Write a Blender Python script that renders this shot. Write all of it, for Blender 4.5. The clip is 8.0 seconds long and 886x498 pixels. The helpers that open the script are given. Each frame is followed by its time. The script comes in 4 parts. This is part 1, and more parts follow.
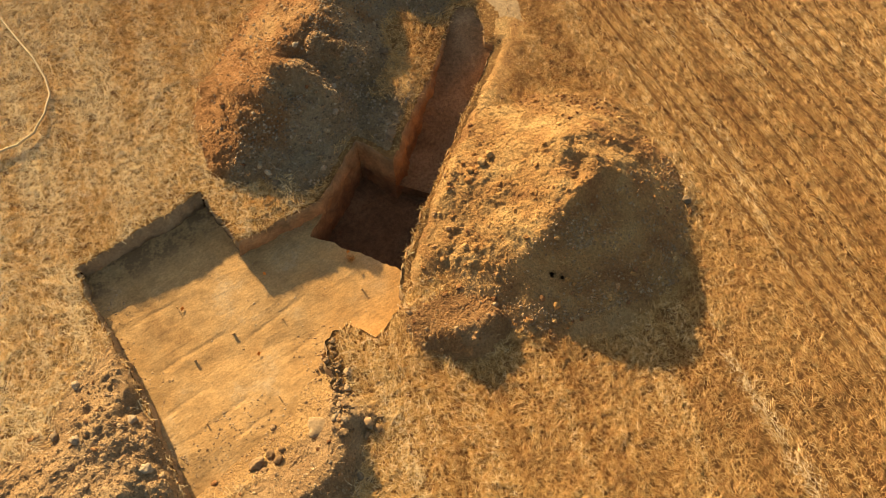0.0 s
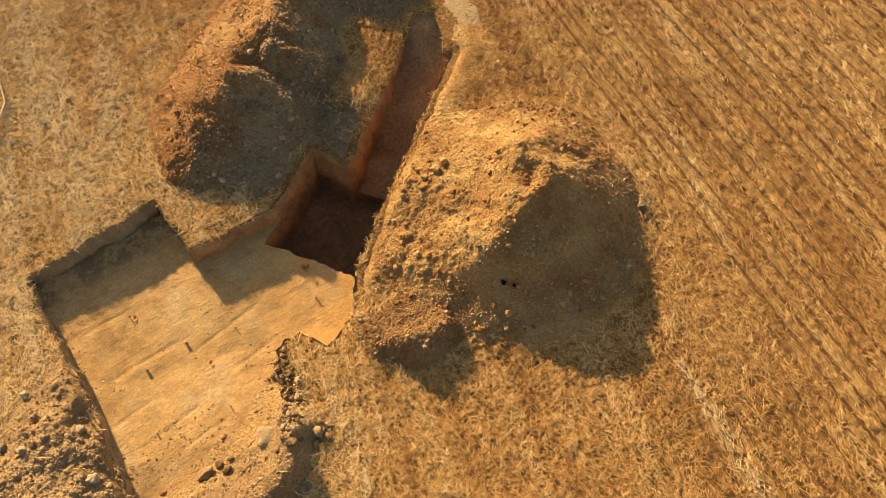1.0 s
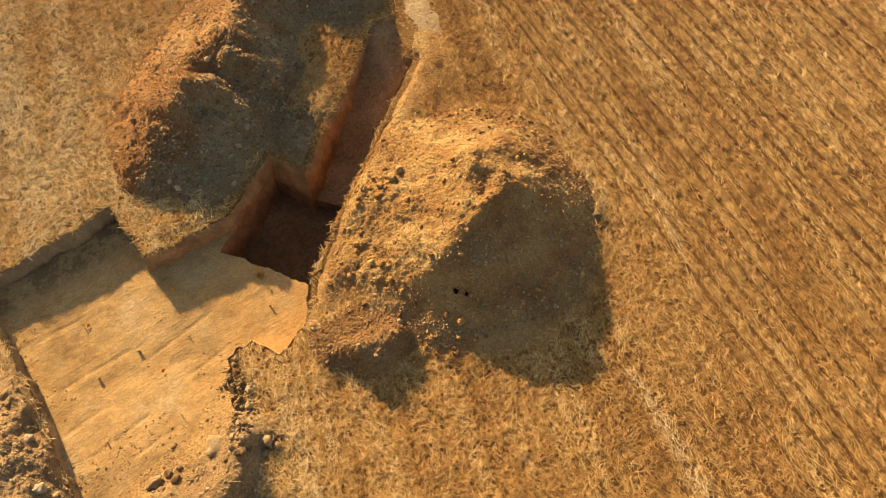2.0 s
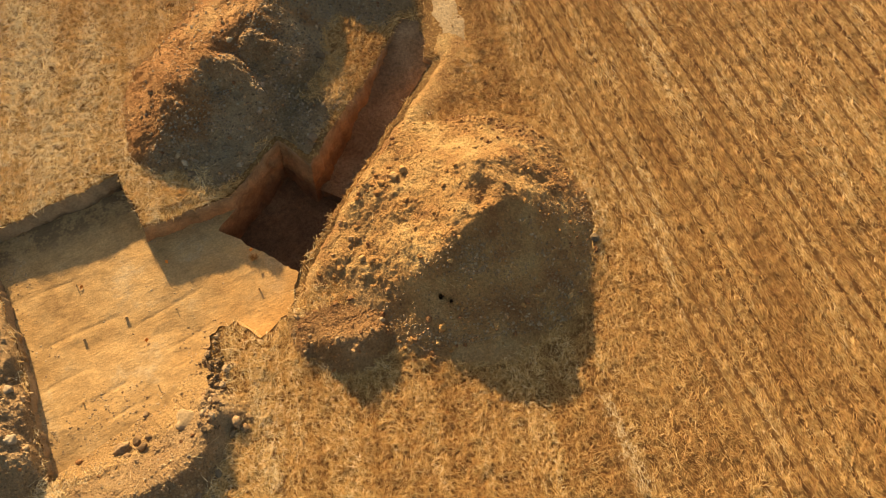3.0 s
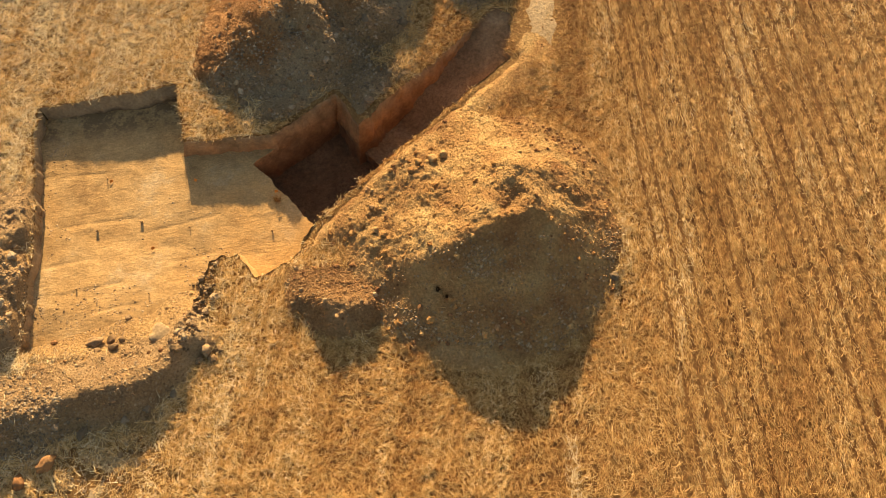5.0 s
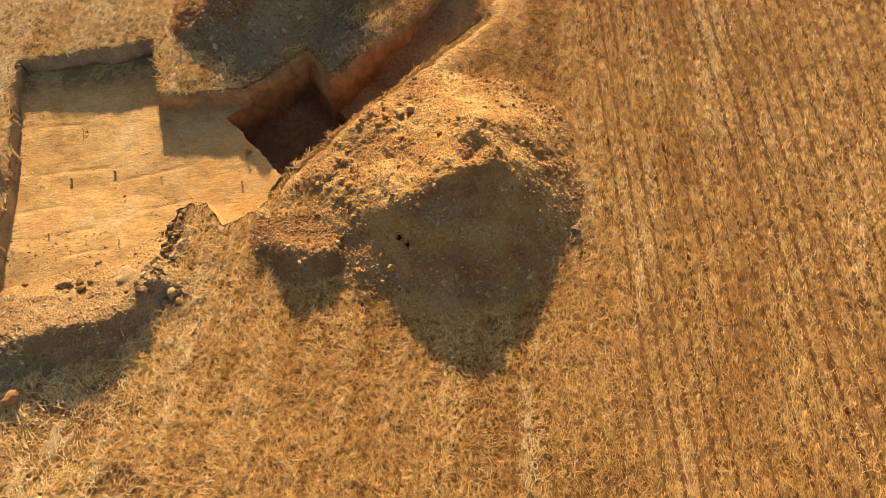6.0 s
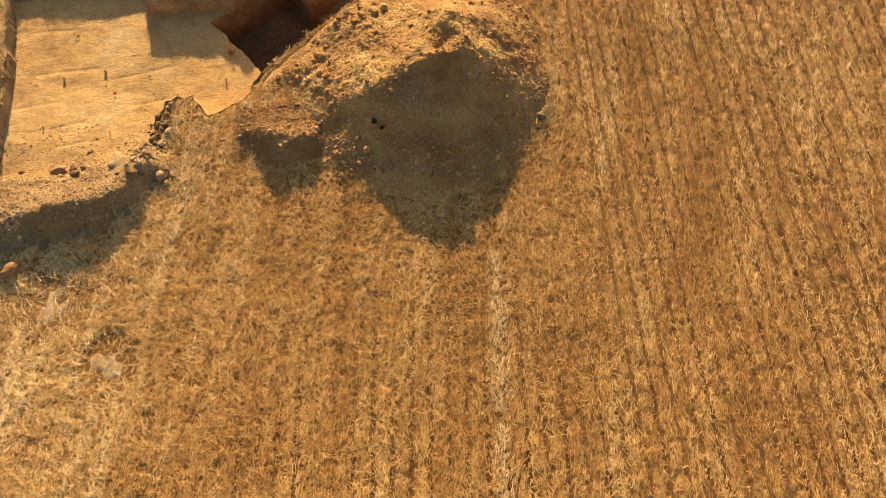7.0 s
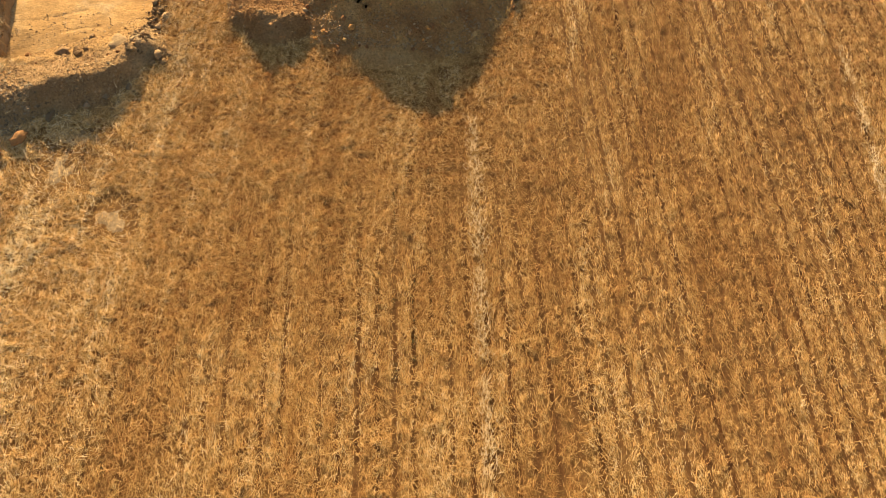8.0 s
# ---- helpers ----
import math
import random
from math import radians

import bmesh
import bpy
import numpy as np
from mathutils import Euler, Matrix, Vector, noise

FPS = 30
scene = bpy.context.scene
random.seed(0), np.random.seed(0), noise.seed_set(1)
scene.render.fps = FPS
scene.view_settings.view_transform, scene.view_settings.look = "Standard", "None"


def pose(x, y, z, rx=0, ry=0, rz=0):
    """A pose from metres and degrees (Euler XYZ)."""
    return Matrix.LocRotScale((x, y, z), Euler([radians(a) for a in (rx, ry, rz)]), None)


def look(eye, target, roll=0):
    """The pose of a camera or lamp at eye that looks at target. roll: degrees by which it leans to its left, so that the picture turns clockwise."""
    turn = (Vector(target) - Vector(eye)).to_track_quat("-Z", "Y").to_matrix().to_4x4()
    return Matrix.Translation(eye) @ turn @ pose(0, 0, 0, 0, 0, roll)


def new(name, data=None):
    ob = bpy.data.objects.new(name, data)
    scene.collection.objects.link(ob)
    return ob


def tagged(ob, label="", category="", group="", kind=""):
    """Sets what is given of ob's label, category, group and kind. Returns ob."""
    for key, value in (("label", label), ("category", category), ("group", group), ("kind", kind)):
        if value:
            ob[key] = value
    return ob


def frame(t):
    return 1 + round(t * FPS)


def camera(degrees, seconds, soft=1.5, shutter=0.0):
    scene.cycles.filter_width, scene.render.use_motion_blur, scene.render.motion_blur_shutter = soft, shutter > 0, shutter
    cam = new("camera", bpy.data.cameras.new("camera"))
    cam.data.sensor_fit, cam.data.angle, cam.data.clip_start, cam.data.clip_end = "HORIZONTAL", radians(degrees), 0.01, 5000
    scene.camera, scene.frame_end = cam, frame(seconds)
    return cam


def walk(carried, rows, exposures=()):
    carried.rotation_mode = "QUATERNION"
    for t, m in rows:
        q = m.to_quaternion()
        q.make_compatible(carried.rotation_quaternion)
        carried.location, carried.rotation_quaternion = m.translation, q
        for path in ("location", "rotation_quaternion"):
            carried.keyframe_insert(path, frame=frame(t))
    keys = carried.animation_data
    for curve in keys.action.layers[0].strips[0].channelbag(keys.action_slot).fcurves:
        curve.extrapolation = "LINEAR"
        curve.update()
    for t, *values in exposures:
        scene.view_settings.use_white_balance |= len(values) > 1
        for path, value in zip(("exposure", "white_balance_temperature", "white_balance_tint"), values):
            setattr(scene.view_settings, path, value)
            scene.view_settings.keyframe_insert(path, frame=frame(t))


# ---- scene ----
cam = camera(54.9, 8.0, soft=0.6)
PATH = [
    (0, (-2.085, 1.545, 13.143), (-1.815, 2.34, 11.328), 1.5),
    (0.5, (-1.714, 1.487, 13.159), (-1.441, 2.282, 11.344), 1.6),
    (1, (-1.326, 1.444, 13.183), (-1.052, 2.237, 11.368), 1.6),
    (1.5, (-0.941, 1.378, 13.208), (-0.664, 2.172, 11.393), 1.7),
    (1.7, (-0.793, 1.365, 13.222), (-0.515, 2.158, 11.407), 1.8),
    (2.8, (0.06, 1.229, 13.274), (0.287, 2.037, 11.459), 2.6),
    (3, (0.23, 1.216, 13.298), (0.415, 2.031, 11.481), 2.7),
    (3.5, (0.616, 1.197, 13.354), (0.693, 2.023, 11.534), 2.9),
    (4, (1.024, 1.189, 13.389), (1.014, 2.011, 11.566), 2.8),
    (4.2, (1.149, 1.229, 13.374), (1.133, 2.045, 11.548), 3.1),
    (5.3, (2.03, 1.278, 12.892), (1.951, 2.088, 11.065), 3.2),
    (5.5, (2.257, 1.149, 12.884), (2.166, 1.962, 11.059), 2.8),
    (6, (2.672, 0.538, 12.884), (2.585, 1.349, 11.058), 2.6),
    (6.5, (3.037, -0.422, 12.884), (2.956, 0.386, 11.056), 2.5),
    (7, (3.373, -1.578, 12.839), (3.294, -0.764, 11.013), 2.3),
    (7.5, (3.707, -2.763, 12.791), (3.627, -1.951, 10.965), 1.8),
    (8, (4.036, -3.978, 12.782), (3.954, -3.173, 10.953), 1.3),
]
walk(cam, [(t, look(eye, target, roll)) for t, eye, target, roll in PATH],
     [(0, 1.04, 8200, 14), (3.5, 1.05, 8200, 14), (4.0, 1.12, 8000, 14), (5.5, 1.16, 7950, 14), (8, 1.15, 7950, 14)])

# ---- light: a low evening sun and a clear sky ----
SUN_ELEV = radians(16.6)
SUN_TO = Vector((0.31, -1.0)).normalized()          # the way that shadows fall on the ground
sun_from = Vector((-SUN_TO.x * math.cos(SUN_ELEV), -SUN_TO.y * math.cos(SUN_ELEV), math.sin(SUN_ELEV)))
sun_lamp = bpy.data.lights.new("sun", "SUN")
sun_lamp.energy, sun_lamp.angle, sun_lamp.color = 5.0, radians(0.6), (1.0, 0.80, 0.52)
sun_ob = new("sun", sun_lamp)
sun_ob.matrix_world = look(sun_from * 40, (0, 0, 0))
world = bpy.data.worlds.new("evening_sky")
world.use_nodes = True
scene.world = world
wn = world.node_tree
sky = wn.nodes.new("ShaderNodeTexSky")
sky.sky_type, sky.sun_disc = "NISHITA", False
sky.sun_elevation = SUN_ELEV
sky.sun_rotation = math.atan2(sun_from.x, sun_from.y)
sky.dust_density, sky.air_density, sky.ozone_density = 1.6, 1.0, 0.6
wn.nodes["Background"].inputs["Strength"].default_value = 0.076
wn.links.new(sky.outputs["Color"], wn.nodes["Background"].inputs["Color"])

# ---- noise and plan arithmetic ----
LATTICE = np.random.RandomState(7).rand(256, 256)


def vnoise(x, y, size, seed=0):
    """Smooth noise of 0 to 1 whose features are `size` metres wide."""
    u, v = np.asarray(x) / size + 17.3 * seed + 100, np.asarray(y) / size + 31.7 * seed + 100
    i, j = np.floor(u).astype(int), np.floor(v).astype(int)
    f, g = u - i, v - j
    f, g = f * f * (3 - 2 * f), g * g * (3 - 2 * g)
    a, b = LATTICE[i % 256, j % 256], LATTICE[(i + 1) % 256, j % 256]
    c, d = LATTICE[i % 256, (j + 1) % 256], LATTICE[(i + 1) % 256, (j + 1) % 256]
    return (a * (1 - f) + b * f) * (1 - g) + (c * (1 - f) + d * f) * g


def fbm(x, y, size, octaves=4, seed=0, gain=0.5):
    out, amp, total = 0, 1.0, 0.0
    for k in range(octaves):
        out = out + amp * (vnoise(x, y, size / 2 ** k, seed + k) - 0.5)
        total += amp
        amp *= gain
    return out / total


def inside(x, y, poly):
    """Which of the points lie inside a polygon."""
    x, y = np.asarray(x, float), np.asarray(y, float)
    hit = np.zeros(x.shape, bool)
    for (x0, y0), (x1, y1) in zip(poly, poly[1:] + poly[:1]):
        if y0 == y1:
            continue
        hit ^= ((y0 > y) != (y1 > y)) & (x < (x1 - x0) * (y - y0) / (y1 - y0) + x0)
    return hit


def edge_distance(x, y, line):
    """Distance from the points to a polyline."""
    best = np.full(np.shape(x), 1e9)
    for (x0, y0), (x1, y1) in zip(line, line[1:]):
        ux, uy = x1 - x0, y1 - y0
        t = np.clip(((x - x0) * ux + (y - y0) * uy) / (ux * ux + uy * uy), 0, 1)
        best = np.minimum(best, np.hypot(x - x0 - t * ux, y - y0 - t * uy))
    return best


def resample(line, step, wobble=0.0, seed=0):
    """A polyline cut into pieces of about `step`; its own corners stay, the points between stray by `wobble`."""
    rs, out = np.random.RandomState(seed), []
    for a, b in zip(line, line[1:]):
        a, b = np.array(a, float), np.array(b, float)
        n = max(1, int(round(np.hypot(*(b - a)[:2]) / step)))
        across = np.array([-(b - a)[1], (b - a)[0]]) / max(np.hypot(*(b - a)[:2]), 1e-6)
        drift = 0.0
        for k in range(n):
            p = a + (b - a) * k / n
            if k:
                drift = 0.75 * drift + rs.normal(0, wobble)
                fade = min(1, k / 2, (n - k) / 2)
                p[:2] += across * drift * fade
            out.append(tuple(p))
    out.append(tuple(line[-1]))
    return out


# ---- materials ----
def nodes_of(name, rough=0.9):
    m = bpy.data.materials.new(name)
    m.use_nodes = True
    t = m.node_tree
    b = t.nodes["Principled BSDF"]
    b.inputs["Roughness"].default_value = rough
    b.inputs["Specular IOR Level"].default_value = 0.25
    return m, t, b


def add(t, kind, **sockets):
    n = t.nodes.new(kind)
    for key, value in sockets.items():
        n.inputs[key.replace("_", " ")].default_value = value
    return n


def noise_of(t, vec, scale, detail=4.0, rough=0.6):
    n = add(t, "ShaderNodeTexNoise", Scale=scale, Detail=detail, Roughness=rough)
    t.links.new(vec, n.inputs["Vector"])
    return n.outputs["Fac"]


def ramp(t, fac, stops):
    n = t.nodes.new("ShaderNodeValToRGB")
    while len(n.color_ramp.elements) < len(stops):
        n.color_ramp.elements.new(0.5)
    for e, (p, c) in zip(n.color_ramp.elements, stops):
        e.position, e.color = p, (*c, 1) if len(c) == 3 else c
    t.links.new(fac, n.inputs["Fac"])
    return n.outputs["Color"]


def mixed(t, fac, a, b, blend="MIX"):
    n = t.nodes.new("ShaderNodeMix")
    n.data_type, n.blend_type = "RGBA", blend
    for socket, value in ((n.inputs["Factor"], fac), (n.inputs["A"], a), (n.inputs["B"], b)):
        if isinstance(value, bpy.types.NodeSocket):
            t.links.new(value, socket)
        else:
            socket.default_value = value if not isinstance(value, tuple) else (*value, 1)
    return n.outputs["Result"]


def math_node(t, op, a, b=0.0, clamp=False):
    n = t.nodes.new("ShaderNodeMath")
    n.operation, n.use_clamp = op, clamp
    for socket, value in zip(n.inputs, (a, b)):
        if isinstance(value, bpy.types.NodeSocket):
            t.links.new(value, socket)
        else:
            socket.default_value = value
    return n.outputs[0]


def grey(v):
    return (v, v, v)


def soil(name, dark, mid, light, patch=0.9, grain=26.0, bump=0.6, depth=0.02, pebbles=0.35, other=None, sunk=None):
    """Loose or trowelled earth: patches, crumbs, a speckle of small stones.
    other: a second colour as (dark, mid, light, across, at, width) that takes over along the way `across`.
    sunk: a third earth as (dark, mid, light, height, width) that lies below that height."""
    m, t, b = nodes_of(name, 0.95)
    pos = t.nodes.new("ShaderNodeNewGeometry").outputs["Position"]
    big, fine, tiny = noise_of(t, pos, patch, 5.0, 0.62), noise_of(t, pos, grain, 5.0, 0.7), noise_of(t, pos, grain * 4, 3.0, 0.7)
    col = ramp(t, big, [(0.32, dark), (0.5, mid), (0.68, light)])
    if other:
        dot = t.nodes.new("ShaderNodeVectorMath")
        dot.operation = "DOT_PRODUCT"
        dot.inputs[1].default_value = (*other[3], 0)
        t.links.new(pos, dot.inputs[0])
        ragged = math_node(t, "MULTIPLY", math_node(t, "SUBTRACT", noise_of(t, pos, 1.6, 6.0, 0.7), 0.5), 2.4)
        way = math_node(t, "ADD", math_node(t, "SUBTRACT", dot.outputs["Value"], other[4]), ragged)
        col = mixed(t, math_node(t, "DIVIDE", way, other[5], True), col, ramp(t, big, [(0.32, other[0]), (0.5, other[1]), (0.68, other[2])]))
    if sunk:
        sep = t.nodes.new("ShaderNodeSeparateXYZ")
        t.links.new(pos, sep.inputs[0])
        ragged = math_node(t, "MULTIPLY", math_node(t, "SUBTRACT", noise_of(t, pos, 3.0, 5.0, 0.7), 0.5), 0.5)
        way = math_node(t, "SUBTRACT", sunk[3], math_node(t, "ADD", sep.outputs["Z"], ragged))
        col = mixed(t, math_node(t, "DIVIDE", way, sunk[4], True), col, ramp(t, big, [(0.32, sunk[0]), (0.5, sunk[1]), (0.68, sunk[2])]))
    col = mixed(t, 0.8, col, ramp(t, fine, [(0.25, grey(0.42)), (0.5, grey(0.95)), (0.75, grey(1.4))]), "MULTIPLY")
    col = mixed(t, 0.5, col, ramp(t, tiny, [(0.3, grey(0.6)), (0.7, grey(1.3))]), "MULTIPLY")
    v = add(t, "ShaderNodeTexVoronoi", Scale=grain * 0.9)
    t.links.new(pos, v.inputs["Vector"])
    speck = ramp(t, v.outputs["Distance"], [(0.12, grey(1.0)), (0.24, grey(0.0))])
    col = mixed(t, math_node(t, "MULTIPLY", speck, pebbles), col, tuple(min(1, c * 1.45 + 0.03) for c in light))
    t.links.new(col, b.inputs["Base Color"])
    bp = add(t, "ShaderNodeBump", Strength=bump, Distance=depth)
    h = math_node(t, "ADD", fine, math_node(t, "MULTIPLY", tiny, 0.45))
    h = math_node(t, "SUBTRACT", h, math_node(t, "MULTIPLY", v.outputs["Distance"], 0.5))
    t.links.new(h, bp.inputs["Height"])
    t.links.new(bp.outputs["Normal"], b.inputs["Normal"])
    return m


def layered_soil(name, levels, grain=22.0, bump=0.6, band=0.5):
    """A cut face coloured by height: earth layers and any painted shade, from the top down as (height, colour)."""
    m, t, b = nodes_of(name, 0.95)
    pos = t.nodes.new("ShaderNodeNewGeometry").outputs["Position"]
    sep = t.nodes.new("ShaderNodeSeparateXYZ")
    t.links.new(pos, sep.inputs[0])
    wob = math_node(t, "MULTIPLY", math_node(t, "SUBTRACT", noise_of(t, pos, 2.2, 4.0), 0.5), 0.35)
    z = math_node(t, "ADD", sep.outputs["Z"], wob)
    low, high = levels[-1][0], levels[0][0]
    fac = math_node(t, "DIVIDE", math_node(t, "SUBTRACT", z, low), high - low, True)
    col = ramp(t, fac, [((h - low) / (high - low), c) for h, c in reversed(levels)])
    patch = noise_of(t, pos, 3.2, 5.0, 0.65)
    col = mixed(t, band, col, ramp(t, patch, [(0.35, grey(0.6)), (0.65, grey(1.3))]), "MULTIPLY")
    fine = noise_of(t, pos, grain, 5.0, 0.7)
    col = mixed(t, 0.6, col, ramp(t, fine, [(0.25, grey(0.55)), (0.75, grey(1.35))]), "MULTIPLY")
    t.links.new(col, b.inputs["Base Color"])
    bp = add(t, "ShaderNodeBump", Strength=bump, Distance=0.02)
    t.links.new(fine, bp.inputs["Height"])
    t.links.new(bp.outputs["Normal"], b.inputs["Normal"])
    return m


def clod_material(name, dark, mid, light, grain=40.0):
    """Single lumps: each of its own shade, by object and by island."""
    m, t, b = nodes_of(name, 0.95)
    geo = t.nodes.new("ShaderNodeNewGeometry")
    info = t.nodes.new("ShaderNodeObjectInfo")
    pick = math_node(t, "FRACT", math_node(t, "ADD", geo.outputs["Random Per Island"], info.outputs["Random"]))
    col = ramp(t, pick, [(0.0, dark), (0.55, mid), (1.0, light)])
    fine = noise_of(t, geo.outputs["Position"], grain, 4.0, 0.65)
    col = mixed(t, 0.7, col, ramp(t, fine, [(0.28, grey(0.55)), (0.72, grey(1.3))]), "MULTIPLY")
    t.links.new(col, b.inputs["Base Color"])
    bp = add(t, "ShaderNodeBump", Strength=0.6, Distance=0.012)
    t.links.new(fine, bp.inputs["Height"])
    t.links.new(bp.outputs["Normal"], b.inputs["Normal"])
    return m


def row_mask(t, pos):
    """1 along the bare lines between the drilled rows, 0 on the rows; plain to the east and south, trodden out round the cut."""
    sep = t.nodes.new("ShaderNodeSeparateXYZ")
    t.links.new(pos, sep.inputs[0])
    x, y = sep.outputs["X"], math_node(t, "SUBTRACT", sep.outputs["Y"], 2.0)
    far = math_node(t, "DIVIDE", math_node(t, "SUBTRACT", math_node(t, "ADD", x, math_node(t, "MULTIPLY", y, 0.2)), 3.5), 4.5, True)
    lean = math_node(t, "ADD", math_node(t, "MULTIPLY", far, 0.12), 0.15)
    across = math_node(t, "DIVIDE", math_node(t, "ADD", x, math_node(t, "MULTIPLY", lean, y)), 0.29)
    wob = math_node(t, "MULTIPLY", math_node(t, "SUBTRACT", noise_of(t, pos, 2.5, 4.0, 0.7), 0.5), 0.9)
    away = math_node(t, "PINGPONG", math_node(t, "ADD", across, wob), 0.5)
    line = math_node(t, "SUBTRACT", 1.2, math_node(t, "MULTIPLY", away, 3.9), True)
    torn = math_node(t, "MULTIPLY", math_node(t, "SUBTRACT", noise_of(t, pos, 7.0, 4.0, 0.75), 0.22), 3.2, True)
    line = math_node(t, "MULTIPLY", line, torn)
    single = t.nodes.new("ShaderNodeTexWhiteNoise")
    single.noise_dimensions = "1D"
    t.links.new(math_node(t, "ROUND", across), single.inputs["W"])
    each = math_node(t, "ADD", math_node(t, "MULTIPLY", single.outputs["Value"], 0.5), math_node(t, "MULTIPLY", math_node(t, "SUBTRACT", noise_of(t, pos, 0.55, 5.0, 0.75), 0.2), 1.5), True)
    east = math_node(t, "DIVIDE", math_node(t, "SUBTRACT", across, 5.1 / 0.29), 1.1 / 0.29, True)
    south = math_node(t, "DIVIDE", math_node(t, "SUBTRACT", math_node(t, "ADD", math_node(t, "MULTIPLY", x, 0.5), 0.8), y), 4.0, True)
    south = math_node(t, "MULTIPLY", south, math_node(t, "DIVIDE", math_node(t, "ADD", x, 4.0), 5.0, True))
    plain_rows = math_node(t, "ADD", math_node(t, "MAXIMUM", east, math_node(t, "MULTIPLY", south, 0.8)), 0.1, True)
    return math_node(t, "MULTIPLY", math_node(t, "MULTIPLY", line, each), plain_rows)


def field_soil(name):
    """Brown earth under the straw, flecked with chaff; past the strewn part the straw is in the material alone."""
    m, t, b = nodes_of(name, 0.95)
    pos = t.nodes.new("ShaderNodeNewGeometry").outputs["Position"]
    big, fine, tiny = noise_of(t, pos, 0.8, 5.0, 0.65), noise_of(t, pos, 16.0, 5.0, 0.7), noise_of(t, pos, 70.0, 3.0, 0.7)
    col = ramp(t, big, [(0.3, (0.20, 0.098, 0.031)), (0.5, (0.27, 0.14, 0.047)), (0.7, (0.34, 0.19, 0.07))])
    col = mixed(t, ramp(t, fine, [(0.50, grey(0.0)), (0.62, grey(0.75))]), col, (0.54, 0.33, 0.12))
    col = mixed(t, math_node(t, "MULTIPLY", row_mask(t, pos), 1.2, True), col, (0.125, 0.050, 0.015))
    straw = mixed(t, math_node(t, "MULTIPLY", row_mask(t, pos), 1.0, True), ramp(t, big, [(0.3, (0.40, 0.22, 0.075)), (0.5, (0.52, 0.31, 0.11)), (0.7, (0.62, 0.40, 0.17))]), (0.16, 0.07, 0.024))
    sep = t.nodes.new("ShaderNodeSeparateXYZ")
    t.links.new(pos, sep.inputs[0])
    dx = math_node(t, "SUBTRACT", math_node(t, "ABSOLUTE", math_node(t, "SUBTRACT", sep.outputs["X"], 1.5)), 10.2)
    dy = math_node(t, "SUBTRACT", math_node(t, "ABSOLUTE", math_node(t, "SUBTRACT", sep.outputs["Y"], 5.25)), 9.95)
    col = mixed(t, math_node(t, "MAXIMUM", dx, dy, True), col, straw)
    col = mixed(t, 0.7, col, ramp(t, tiny, [(0.3, grey(0.5)), (0.7, grey(1.35))]), "MULTIPLY")
    t.links.new(col, b.inputs["Base Color"])
    bp = add(t, "ShaderNodeBump", Strength=0.9, Distance=0.03)
    t.links.new(math_node(t, "ADD", fine, math_node(t, "MULTIPLY", tiny, 0.5)), bp.inputs["Height"])
    t.links.new(bp.outputs["Normal"], b.inputs["Normal"])
    return m


def straw_material(name, stops, rough=0.55):
    """Dry stalks: each its own gold or brown, in tufts, in drifts and in bands along the rows."""
    m, t, b = nodes_of(name, rough)
    geo = t.nodes.new("ShaderNodeNewGeometry")
    turn = t.nodes.new("ShaderNodeMapping")
    turn.inputs["Rotation"].default_value = (0, 0, radians(11))
    turn.inputs["Scale"].default_value = (1.0, 0.10, 1.0)
    t.links.new(geo.outputs["Position"], turn.inputs["Vector"])
    drift, bands = noise_of(t, geo.outputs["Position"], 0.6, 5.0, 0.65), noise_of(t, turn.outputs["Vector"], 1.4, 4.0, 0.7)
    tufts = noise_of(t, geo.outputs["Position"], 11.0, 3.0, 0.75)
    tone = math_node(t, "ADD", math_node(t, "ADD", math_node(t, "MULTIPLY", drift, 0.6), math_node(t, "MULTIPLY", bands, 1.5)), math_node(t, "MULTIPLY", tufts, 1.15))
    sep = t.nodes.new("ShaderNodeSeparateXYZ")
    t.links.new(geo.outputs["Position"], sep.inputs[0])
    trampled = math_node(t, "MULTIPLY", math_node(t, "DIVIDE", math_node(t, "SUBTRACT", -0.5, sep.outputs["X"]), 5.0, True), 0.42)
    tone = math_node(t, "ADD", tone, trampled)
    pick = math_node(t, "ADD", math_node(t, "MULTIPLY", geo.outputs["Random Per Island"], 0.60), math_node(t, "SUBTRACT", tone, 1.49), True)
    col = ramp(t, pick, stops)
    t.links.new(col, b.inputs["Base Color"])
    b.inputs["Specular IOR Level"].default_value = 0.35
    return m


